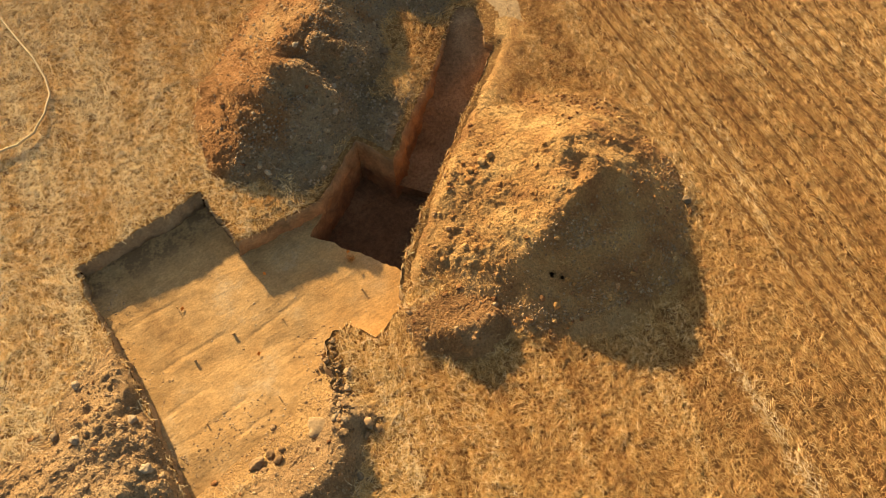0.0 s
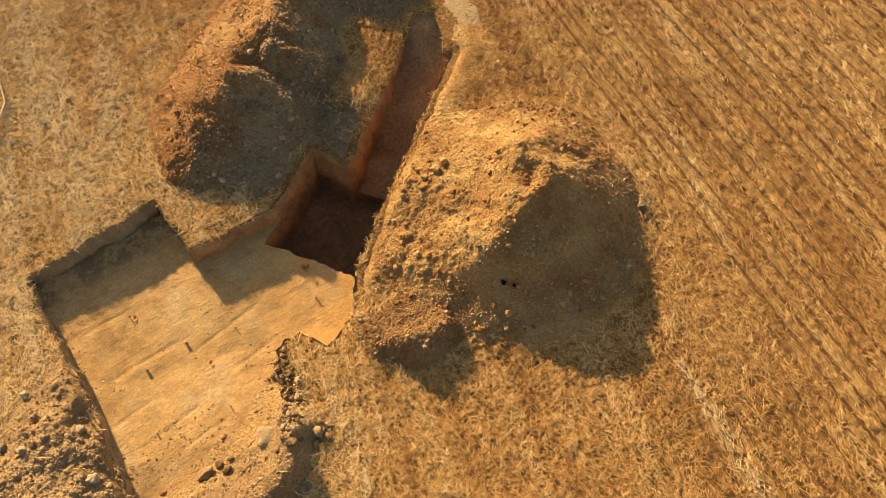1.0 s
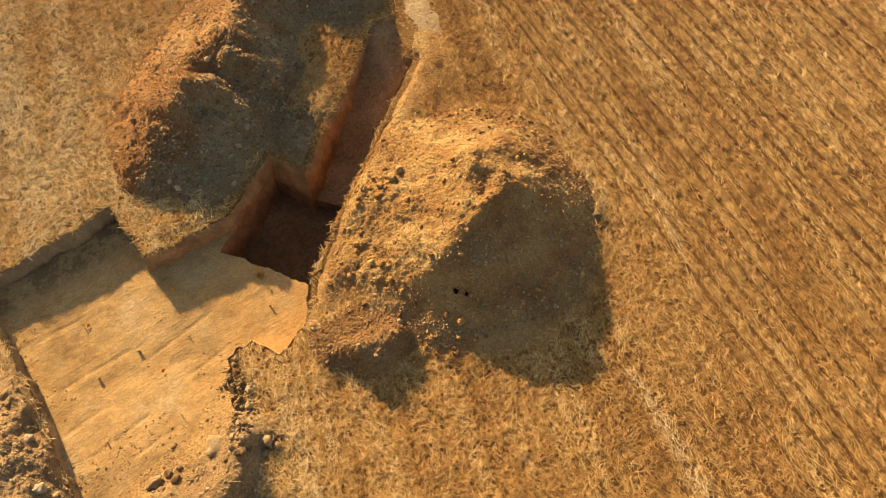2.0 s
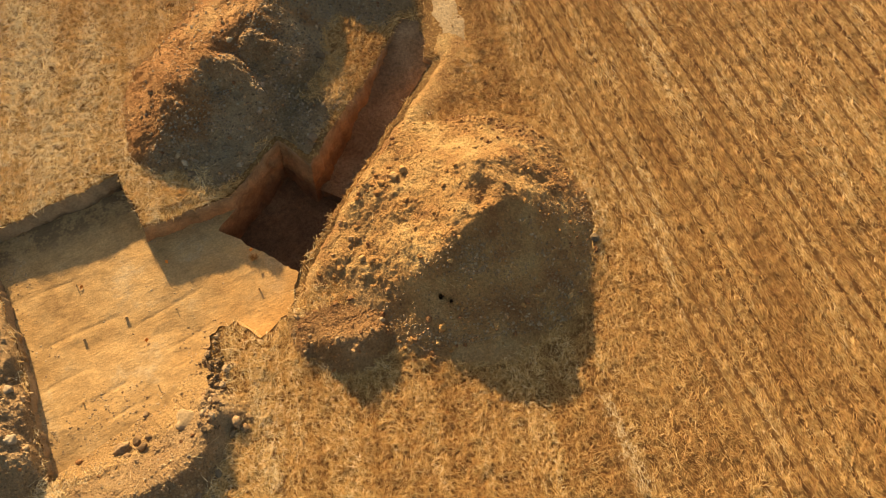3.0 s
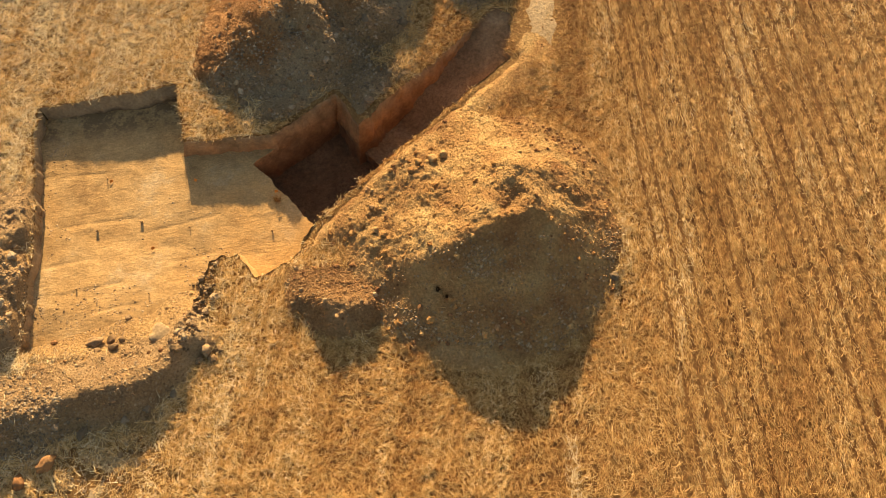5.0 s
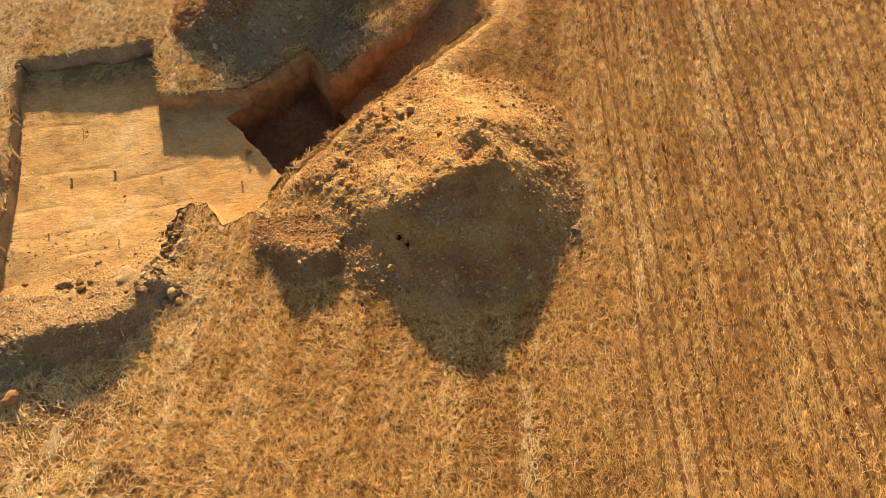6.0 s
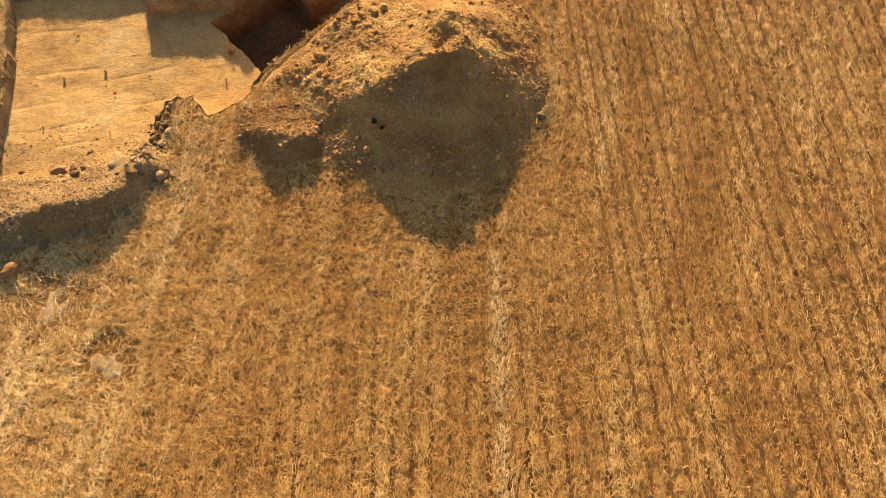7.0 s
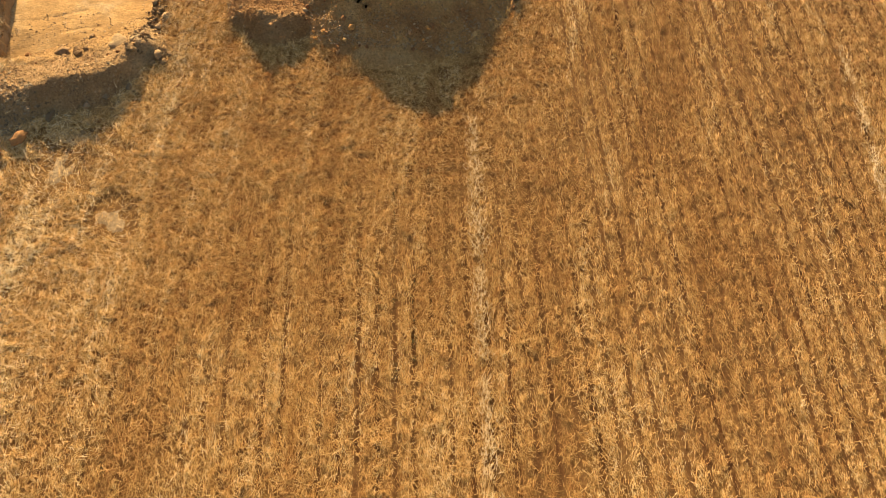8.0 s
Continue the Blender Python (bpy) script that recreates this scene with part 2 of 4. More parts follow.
def scraped_floor(name):
    """Trowelled earth: pale ochre with long scrape marks, grey smears and dark patches by the north wall."""
    m, t, b = nodes_of(name, 0.95)
    pos = t.nodes.new("ShaderNodeNewGeometry").outputs["Position"]
    turn = t.nodes.new("ShaderNodeMapping")
    turn.inputs["Rotation"].default_value = (0, 0, radians(-21))
    t.links.new(pos, turn.inputs["Vector"])
    long_ways = t.nodes.new("ShaderNodeMapping")
    long_ways.inputs["Scale"].default_value = (0.36, 1.0, 1.0)
    t.links.new(turn.outputs["Vector"], long_ways.inputs["Vector"])
    streak, hair = noise_of(t, long_ways.outputs["Vector"], 6.5, 6.0, 0.75), noise_of(t, long_ways.outputs["Vector"], 26.0, 4.0, 0.7)
    patch, fine = noise_of(t, pos, 1.1, 6.0, 0.68), noise_of(t, pos, 30.0, 4.0, 0.7)
    smear, blot = noise_of(t, pos, 2.6, 5.0, 0.7), noise_of(t, pos, 5.5, 5.0, 0.75)
    col = ramp(t, patch, [(0.30, (0.38, 0.22, 0.09)), (0.42, (0.50, 0.305, 0.125)), (0.56, (0.56, 0.36, 0.16)), (0.68, (0.57, 0.42, 0.24))])
    sep = t.nodes.new("ShaderNodeSeparateXYZ")
    t.links.new(pos, sep.inputs[0])
    redder = math_node(t, "ADD", math_node(t, "DIVIDE", math_node(t, "ADD", sep.outputs["X"], 2.7), 1.0), math_node(t, "MULTIPLY", math_node(t, "SUBTRACT", smear, 0.5), 4.0), True)
    col = mixed(t, math_node(t, "MULTIPLY", redder, 0.5), col, (0.57, 0.32, 0.115))
    col = mixed(t, 0.7, col, ramp(t, smear, [(0.34, grey(0.72)), (0.5, grey(1.0)), (0.66, grey(1.14))]), "MULTIPLY")
    col = mixed(t, ramp(t, blot, [(0.60, grey(0.0)), (0.72, grey(0.55))]), col, (0.35, 0.22, 0.105))
    col = mixed(t, 0.30, col, ramp(t, streak, [(0.28, grey(0.35)), (0.37, grey(0.85)), (0.55, grey(1.0)), (0.7, grey(1.18))]), "MULTIPLY")
    col = mixed(t, 0.4, col, ramp(t, hair, [(0.3, grey(0.6)), (0.7, grey(1.25))]), "MULTIPLY")
    col = mixed(t, 0.6, col, ramp(t, fine, [(0.25, grey(0.5)), (0.55, grey(1.05)), (0.8, grey(1.3))]), "MULTIPLY")
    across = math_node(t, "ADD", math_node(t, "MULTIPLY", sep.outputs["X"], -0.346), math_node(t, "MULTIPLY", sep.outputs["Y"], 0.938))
    # darker brown patches, kept to a band along the north wall
    dark_patches = math_node(t, "MULTIPLY", math_node(t, "DIVIDE", math_node(t, "SUBTRACT", across, 9.55), 0.35, True), ramp(t, smear, [(0.46, grey(0.0)), (0.54, grey(0.75))]))
    col = mixed(t, dark_patches, col, (0.17, 0.105, 0.055))
    t.links.new(col, b.inputs["Base Color"])
    bp = add(t, "ShaderNodeBump", Strength=0.5, Distance=0.02)
    h = math_node(t, "ADD", streak, math_node(t, "ADD", math_node(t, "MULTIPLY", hair, 0.4), math_node(t, "MULTIPLY", fine, 0.4)))
    t.links.new(h, bp.inputs["Height"])
    t.links.new(bp.outputs["Normal"], b.inputs["Normal"])
    return m


FIELD = field_soil("field_soil")
DUST = soil("pale_dust", (0.40, 0.275, 0.14), (0.48, 0.34, 0.185), (0.55, 0.41, 0.24), 1.4, 18.0, 0.7, 0.02, 0.1)
FLOOR = scraped_floor("trench_floor_soil")
# pit floor colour darkened for the deep shade; the shallower slot's is kept lighter
PITFLOOR = soil("pit_floor_shaded_soil", (0.16, 0.083, 0.04), (0.225, 0.12, 0.058), (0.30, 0.17, 0.086), 1.1, 16.0, 0.6, 0.03, 0.15)
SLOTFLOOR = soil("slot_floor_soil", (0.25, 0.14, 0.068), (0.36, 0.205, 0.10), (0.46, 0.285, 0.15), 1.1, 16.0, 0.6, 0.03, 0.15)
# second colour: redder south-west earth, brightened to paint bounce light on the shaded slope
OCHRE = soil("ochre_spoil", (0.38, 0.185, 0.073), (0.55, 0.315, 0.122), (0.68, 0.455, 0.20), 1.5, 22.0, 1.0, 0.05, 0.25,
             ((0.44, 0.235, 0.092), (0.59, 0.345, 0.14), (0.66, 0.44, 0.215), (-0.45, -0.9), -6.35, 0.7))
RUST = soil("rusty_spoil", (0.29, 0.13, 0.048), (0.42, 0.215, 0.085), (0.53, 0.325, 0.145), 0.8, 22.0, 1.0, 0.05, 0.3,
            ((0.28, 0.195, 0.10), (0.42, 0.30, 0.165), (0.53, 0.405, 0.24), (0.72, -0.69), -9.1, 0.7))
TAIL = soil("red_brown_spoil", (0.29, 0.15, 0.065), (0.42, 0.235, 0.10), (0.53, 0.335, 0.165), 0.9, 24.0, 1.0, 0.05, 0.3)
DULL = soil("grey_brown_spoil", (0.36, 0.21, 0.095), (0.50, 0.32, 0.155), (0.60, 0.42, 0.225), 0.7, 24.0, 1.0, 0.05, 0.3)
BANK = soil("bank_spoil", (0.30, 0.18, 0.085), (0.43, 0.275, 0.135), (0.56, 0.39, 0.21), 0.7, 24.0, 1.0, 0.05, 0.3,
            None, ((0.42, 0.25, 0.105), (0.54, 0.34, 0.148), (0.60, 0.40, 0.185), 0.08, 0.12))
# grey-brown earth, with a dark line at the floor's level
CUT = layered_soil("trench_face", [(0.0, (0.34, 0.235, 0.13)), (-0.14, (0.36, 0.25, 0.14)), (-0.26, (0.33, 0.22, 0.12)), (-0.34, (0.15, 0.095, 0.05)), (-0.45, (0.30, 0.19, 0.095))])
# grey topsoil over red earth; the two lowest colours paint in the pit's shade
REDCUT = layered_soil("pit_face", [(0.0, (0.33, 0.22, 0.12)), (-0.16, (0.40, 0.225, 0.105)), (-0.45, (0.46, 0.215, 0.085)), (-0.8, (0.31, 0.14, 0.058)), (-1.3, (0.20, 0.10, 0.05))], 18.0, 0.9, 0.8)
CLOD_OCHRE = clod_material("ochre_clod", (0.30, 0.145, 0.05), (0.44, 0.24, 0.085), (0.55, 0.35, 0.15))
CLOD_RUST = clod_material("rusty_clod", (0.20, 0.09, 0.038), (0.33, 0.165, 0.068), (0.44, 0.27, 0.13))
CLOD_DULL = clod_material("grey_brown_clod", (0.25, 0.155, 0.075), (0.38, 0.25, 0.13), (0.50, 0.36, 0.205))
STONE = clod_material("limestone", (0.17, 0.12, 0.07), (0.31, 0.23, 0.145), (0.48, 0.385, 0.255), 60.0)
STRAW = straw_material("dry_straw", [(0.0, (0.34, 0.155, 0.045)), (0.25, (0.58, 0.32, 0.105)), (0.55, (0.765, 0.487, 0.183)), (0.8, (0.88, 0.65, 0.32)), (1.0, (0.95, 0.80, 0.51))])
STUBBLE = straw_material("stubble", [(0.0, (0.26, 0.115, 0.034)), (0.5, (0.50, 0.255, 0.075)), (1.0, (0.72, 0.43, 0.15))])
PALE = straw_material("bleached_straw", [(0.0, (0.62, 0.43, 0.21)), (0.5, (0.80, 0.63, 0.37)), (1.0, (0.90, 0.77, 0.52))])
WEED = straw_material("weed_leaf", [(0.0, (0.035, 0.05, 0.02)), (0.6, (0.07, 0.085, 0.03)), (1.0, (0.13, 0.13, 0.045))])


# ---- mesh builders ----
def mesh_from(name, verts, faces, material, smooth=True):
    """A mesh from vertex and face arrays."""
    verts, faces = np.asarray(verts, np.float32), np.asarray(faces, np.int32)
    me = bpy.data.meshes.new(name)
    k = faces.shape[1]
    me.vertices.add(len(verts))
    me.vertices.foreach_set("co", verts.ravel())
    me.loops.add(faces.size)
    me.loops.foreach_set("vertex_index", faces.ravel())
    me.polygons.add(len(faces))
    me.polygons.foreach_set("loop_start", np.arange(0, faces.size, k, dtype=np.int32))
    me.polygons.foreach_set("loop_total", np.full(len(faces), k, np.int32))
    me.polygons.foreach_set("use_smooth", np.full(len(faces), smooth, bool))
    me.update(calc_edges=True)
    me.validate()
    me.materials.append(material)
    return me


def part(name, me, parent, label=""):
    ob = new(name, me)
    ob.parent = parent
    if label:
        tagged(ob, label)
    return ob


def sheet(name, outline, holes, step, height, material, extra=()):
    """A ground sheet: a triangulated outline with holes cut through it, its relief given by height(x, y)."""
    from mathutils import geometry
    pts, edges = [], []
    for ring in [outline, *holes]:
        base = len(pts)
        pts += [Vector(p[:2]) for p in ring]
        edges += [(base + i, base + (i + 1) % len(ring)) for i in range(len(ring))]
    xs, ys = [p[0] for p in outline], [p[1] for p in outline]
    if extra:
        x0, x1, y0, y1 = extra
    else:
        x0, x1, y0, y1 = min(xs), max(xs), min(ys), max(ys)
    gx, gy = np.meshgrid(np.arange(x0 + step / 2, x1, step), np.arange(y0 + step / 2, y1, step))
    rs = np.random.RandomState(3)
    gx, gy = (gx + rs.uniform(-0.3, 0.3, gx.shape) * step).ravel(), (gy + rs.uniform(-0.3, 0.3, gy.shape) * step).ravel()
    keep = inside(gx, gy, [tuple(p[:2]) for p in outline])
    for ring in [outline, *holes]:
        ring2 = [tuple(p[:2]) for p in ring]
        keep &= edge_distance(gx, gy, ring2 + ring2[:1]) > step * 0.4
    for ring in holes:
        keep &= ~inside(gx, gy, [tuple(p[:2]) for p in ring])
    pts += [Vector(p) for p in zip(gx[keep], gy[keep])]
    out = geometry.delaunay_2d_cdt(pts, edges, [], 0, 1e-5)
    v = np.array([(p.x, p.y) for p in out[0]])
    f = np.array([list(q) for q in out[2] if len(q) == 3])
    c = v[f].mean(1)
    good = inside(c[:, 0], c[:, 1], [tuple(p[:2]) for p in outline])
    for ring in holes:
        good &= ~inside(c[:, 0], c[:, 1], [tuple(p[:2]) for p in ring])
    f = f[good]
    a, b2, c2 = v[f[:, 0]], v[f[:, 1]], v[f[:, 2]]
    flip = ((b2 - a)[:, 0] * (c2 - a)[:, 1] - (b2 - a)[:, 1] * (c2 - a)[:, 0]) < 0
    f[flip] = f[flip][:, ::-1]
    z = height(v[:, 0], v[:, 1])
    return mesh_from(name, np.column_stack([v, z]), f, material)


def face_strip(name, top, bottom_z, inset, material, rows=9, rough=0.02, seed=0, before=None, after=None):
    """A cut earth face hung from the polyline `top` (x, y, z) down to bottom_z, leaning `inset` metres into the cut.
    before, after: the next points of the neighbouring faces, so that corners close."""
    p = np.array(top)
    k = np.arange(len(p))
    d = p[np.minimum(k + 5, len(p) - 1), :2] - p[np.maximum(k - 5, 0), :2]
    d /= np.linalg.norm(d, axis=1)[:, None]
    nrm = np.column_stack([d[:, 1], -d[:, 0]])
    for end, near, other in ((0, 1, before), (-1, -2, after)):
        if other:
            e = (p[end, :2] - np.array(other[:2])) * (1 if end == 0 else -1)
            e /= np.linalg.norm(e)
            side = np.array([e[1], -e[0]])
            nrm[end] = (nrm[end] + side) / max(1 + nrm[end] @ side, 0.5)
    bz = np.interp(np.linspace(0, 1, len(p)), np.linspace(0, 1, len(bottom_z)), bottom_z)
    verts = []
    for r in range(rows):
        t = r / (rows - 1)
        z = p[:, 2] + (bz - p[:, 2]) * t
        off = inset * (p[:, 2] - z) + rough * 2.4 * fbm(p[:, 0] + p[:, 1] * 0.8, z * 1.6 + 5 + p[:, 1] * 0.6, 0.35, 4, 33) * np.clip((p[:, 2] - z) * 8, 0, 1)
        verts.append(np.column_stack([p[:, :2] + nrm * off[:, None], z]))
    n = len(p)
    verts = np.concatenate(verts)
    faces = [(r * n + i, r * n + i + 1, (r + 1) * n + i + 1, (r + 1) * n + i) for r in range(rows - 1) for i in range(n - 1)]
    return mesh_from(name, verts, np.array(faces)[:, ::-1], material)


# ---- plan of the cut: all in metres ----
D_FLOOR, D_PIT, D_SLOT = 0.34, 1.10, 0.88
NW, NE, INNER, JOIN = (-6.12, 8.76), (-3.84, 9.60), (-3.42, 8.45), (-1.90, 8.84)
PIT_N, PIT_K = (-0.98, 9.83), (-0.46, 9.24)
SLOT_W, SLOT_W2, SLOT_END, SLOT_END2 = (1.24, 11.56), (1.44, 11.86), (1.64, 12.22), (1.98, 12.10)
SLOT_E2, SLOT_J, SLOT_E = (2.02, 11.75), (1.95, 11.22), (2.09, 11.11)
PIT_F, PIT_W = (-0.93, 7.33), (-2.26, 8.40)
EAST = [(-0.85, 7.27), (-1.02, 6.66), (-1.64, 6.12), (-2.02, 6.49), (-2.45, 6.29), (-2.52, 5.55), (-2.72, 5.12), (-2.62, 4.72)]
WEST = [(-5.0, 4.35), (-5.28, 5.87), (-5.50, 6.70), (-5.69, 7.25), (-5.93, 7.97), NW]


def run(points, z=0.0, wobble=0.012, seed=1, step=0.05):
    return resample([(x, y, z) for x, y in points], step, wobble, seed)


R_NORTH, R_BAULK, R_SIDE = run([NW, NE], seed=1), run([NE, INNER], seed=2), run([INNER, JOIN], seed=3)
R_PITW, R_PITN = run([JOIN, PIT_N], seed=4), run([PIT_N, PIT_K], seed=5)
R_SLOTW = run([PIT_K, SLOT_W, SLOT_W2, SLOT_END], seed=6, wobble=0.016)
R_SLOTEND, R_SLOTE = run([SLOT_END, SLOT_END2], seed=7), run([SLOT_END2, SLOT_E2, SLOT_J, SLOT_E, (0.41, 8.98), (-0.59, 7.66), EAST[0]], seed=8)
R_EAST, R_STEP, R_EASTB = run(EAST[:3], seed=9, wobble=0.02), run(EAST[2:4], seed=19), run(EAST[3:], seed=20, wobble=0.025)
R_SOUTH, R_WEST = run([EAST[-1], WEST[0]], seed=10), run(WEST, seed=11, wobble=0.018)
RING = []
for piece in (R_NORTH, R_BAULK, R_SIDE, R_PITW, R_PITN, R_SLOTW, R_SLOTEND, R_SLOTE, R_EAST, R_STEP, R_EASTB, R_SOUTH, R_WEST):
    RING += piece[:-1]
RING2 = [p[:2] for p in RING]
SIDES = [R_NORTH, R_BAULK, R_SIDE, R_PITW, R_PITN, R_SLOTW, R_SLOTEND, R_SLOTE, R_EAST, R_STEP, R_EASTB, R_SOUTH, R_WEST]


class Chart:
    """A height or distance charted once on a fine grid and read off between its points."""

    def __init__(self, form, x0, x1, y0, y1, cell, beyond):
        self.x0, self.y0, self.cell, self.beyond = x0, y0, cell, beyond
        gx, gy = np.meshgrid(np.arange(x0, x1, cell), np.arange(y0, y1, cell), indexing="ij")
        self.values = form(gx.ravel(), gy.ravel()).reshape(gx.shape)

    def __call__(self, x, y):
        u, v = (np.asarray(x, float) - self.x0) / self.cell, (np.asarray(y, float) - self.y0) / self.cell
        nx, ny = self.values.shape
        off = (u < 0) | (v < 0) | (u >= nx - 1) | (v >= ny - 1)
        u, v = np.clip(u, 0, nx - 1.001), np.clip(v, 0, ny - 1.001)
        i, j = u.astype(int), v.astype(int)
        f, g = u - i, v - j
        a = self.values
        out = (a[i, j] * (1 - f) + a[i + 1, j] * f) * (1 - g) + (a[i, j + 1] * (1 - f) + a[i + 1, j + 1] * f) * g
        return np.where(off, self.beyond, out)


def signed_distance(x, y):
    return edge_distance(x, y, RING2 + RING2[:1]) * np.where(inside(x, y, RING2), -1, 1)


cut_distance = Chart(signed_distance, -7.2, 3.6, 3.3, 14.3, 0.025, 2.0)


# ---- the heaps' forms ----
def ridge_form(x, y, crest, slopes, rounding=0.12):
    """Earth tipped along a crest of (x, y, height), falling off by the slopes towards east, north, west and south."""
    best = np.full(np.shape(x), -9.0)
    for (x0, y0, h0), (x1, y1, h1) in zip(crest, crest[1:]):
        ux, uy = x1 - x0, y1 - y0
        t = np.clip(((x - x0) * ux + (y - y0) * uy) / (ux * ux + uy * uy), 0, 1)
        dx, dy = x - x0 - t * ux, y - y0 - t * uy
        d = np.hypot(dx, dy) + 1e-6
        e, n, w, s = slopes
        fall = np.where(dx > 0, e, w) * (dx / d) ** 2 + np.where(dy > 0, n, s) * (dy / d) ** 2
        best = np.maximum(best, h0 + (h1 - h0) * t - fall * (np.sqrt(d * d + rounding ** 2) - rounding))
    return best


def soft_foot(h, spread=0.06):
    return 0.5 * (h + np.sqrt(h * h + spread * spread)) - 0.012


def clear_of_cut(h, x, y, margin=0.22):
    """Earth stops short of the cut's edge."""
    lip = np.clip((cut_distance(x, y) - 0.03) / margin, 0, 1)
    return np.where(cut_distance(x, y) < 0, -0.3, h * lip + (lip - 1) * 0.05)


def form_east(x, y):
    wx, wy = x + 0.22 * fbm(x, y, 0.9, 3, 11), y + 0.22 * fbm(x, y, 0.9, 3, 12)
    a = ridge_form(wx, wy, [(0.95, 6.90, 0.46), (1.60, 7.00, 0.88), (2.0, 7.16, 0.97), (2.64, 7.60, 0.90)], (0.6, 0.62, 0.46, 0.62), 0.09)
    b = ridge_form(wx, wy, [(-0.55, 7.0, 0.10), (0.6, 7.65, 0.28), (1.3, 8.5, 0.34)], (0.35, 0.40, 0.30, 0.42))
    c = ridge_form(wx, wy, [(-0.25, 7.75, 0.07), (0.78, 8.95, 0.075), (1.75, 10.25, 0.06), (2.35, 11.0, 0.04)], (0.15, 0.14, 0.14, 0.14))
    rib = ridge_form(wx, wy, [(2.6, 7.45, 0.86), (2.62, 6.95, 0.62), (2.70, 6.3, 0.22)], (0.85, 0.6, 1.1, 0.7), 0.04)
    top = ridge_form(wx, wy, [(1.95, 7.2, 0.95), (2.05, 7.75, 0.92), (2.3, 8.25, 0.89), (1.9, 8.8, 0.56)], (0.5, 0.6, 0.46, 0.45), 0.12)
    back = ridge_form(wx, wy, [(2.62, 7.6, 0.91), (2.50, 8.2, 0.86)], (0.56, 0.6, 0.3, 0.4), 0.1)
    arm = ridge_form(wx, wy, [(2.62, 7.6, 0.86), (3.1, 7.46, 0.50), (3.65, 7.38, 0.08)], (0.7, 0.5, 0.6, 0.78), 0.07)
    h = soft_foot(np.max([a, b, c, rib, top, back, arm], axis=0))
    lit = np.clip((y - 6.85 - 0.35 * (x - 1.3)) * 4 + 0.5, 0, 1)
    folds = 0.15 * fbm(x * 0.75 - y * 0.5, (y * 0.75 + x * 0.5) * 1.7, 0.55, 4, 21, 0.55)
    h = h + np.clip(h * 6, 0, 1) * ((0.35 + 0.65 * lit) * folds + (0.4 + 0.6 * lit) * (0.075 * fbm(x, y, 0.14, 3, 23, 0.85)) - 0.02)
    return clear_of_cut(h, x, y)


def form_tail(x, y):
    wx, wy = x + 0.25 * fbm(x, y, 0.6, 3, 13), y + 0.2 * fbm(x, y, 0.6, 3, 14)
    h = soft_foot(ridge_form(wx, wy, [(-0.80, 5.84, 0.22), (-0.3, 5.72, 0.34), (0.22, 5.84, 0.27)], (0.85, 0.42, 0.75, 0.8), 0.08))
    return h + np.clip(h * 6, 0, 1) * (0.14 * fbm(x, y, 0.35, 4, 31, 0.6) + 0.07 * fbm(x, y, 0.16, 3, 33, 0.85))


def form_north(x, y):
    wx, wy = x + 0.3 * fbm(x, y, 1.0, 3, 15), y + 0.3 * fbm(x, y, 1.0, 3, 16)
    a = ridge_form(wx, wy, [(-2.85, 10.25, 0.42), (-2.36, 10.90, 0.80), (-1.86, 11.6, 0.68), (-1.08, 12.08, 0.81), (-0.82, 12.7, 0.70), (-0.36, 13.4, 0.74), (-0.2, 14.3, 0.75)], (0.78, 0.5, 0.62, 0.56))
    b = ridge_form(wx, wy, [(0.2, 14.2, 0.5), (0.75, 13.35, 0.44), (1.5, 12.95, 0.38)], (0.7, 0.5, 0.45, 0.48))
    c = ridge_form(wx, wy, [(-2.15, 10.5, 0.55), (-1.35, 10.85, 0.48), (-0.68, 11.5, 0.34)], (0.55, 0.45, 0.5, 0.52))
    d = ridge_form(wx, wy, [(-2.1, 9.25, 0.06), (-0.6, 9.8, 0.08), (0.05, 10.4, 0.06)], (0.12, 0.1, 0.12, 0.12))
    e = ridge_form(wx, wy, [(-2.05, 11.25, 0.82), (-1.62, 11.12, 0.80), (-1.2, 10.55, 0.50)], (0.95, 0.8, 0.9, 1.0), 0.05)
    f = ridge_form(wx, wy, [(-1.2, 11.6, 0.86), (-0.94, 11.42, 0.78), (-0.82, 11.15, 0.52)], (0.9, 0.8, 0.9, 1.0), 0.05)
    h = soft_foot(np.max([a, b, c, d, e, f], axis=0))
    h = h + np.clip(h * 6, 0, 1) * np.clip((0.3 - x) / 1.0, 0.35, 1) * (0.22 * fbm(x, y, 0.6, 4, 41, 0.55) + 0.065 * fbm(x, y, 0.2, 3, 43, 0.85))
    return clear_of_cut(h, x, y)


def form_south(x, y):
    wx, wy = x + 0.2 * fbm(x, y, 0.7, 3, 17), y + 0.2 * fbm(x, y, 0.7, 3, 18)
    a = ridge_form(wx, wy, [(-2.34, 5.2, 0.06), (-2.38, 4.95, 0.17), (-2.68, 4.36, 0.29), (-3.10, 4.06, 0.35), (-3.65, 3.79, 0.34), (-4.5, 3.41, 0.33), (-5.3, 3.12, 0.34), (-6.2, 2.95, 0.34)], (0.75, 0.50, 0.45, 0.66), 0.07)
    sunk = cut_distance(x, y) < 0
    h = np.where(sunk, np.maximum(a, -D_FLOOR - 0.06), soft_foot(a))
    return h + np.clip((h + 0.3) * 4, 0, 1) * (0.14 * fbm(x, y, 0.4, 4, 51, 0.6) + 0.065 * fbm(x, y, 0.16, 3, 53, 0.85)) * np.clip((a + 0.5) * 3, 0, 1)


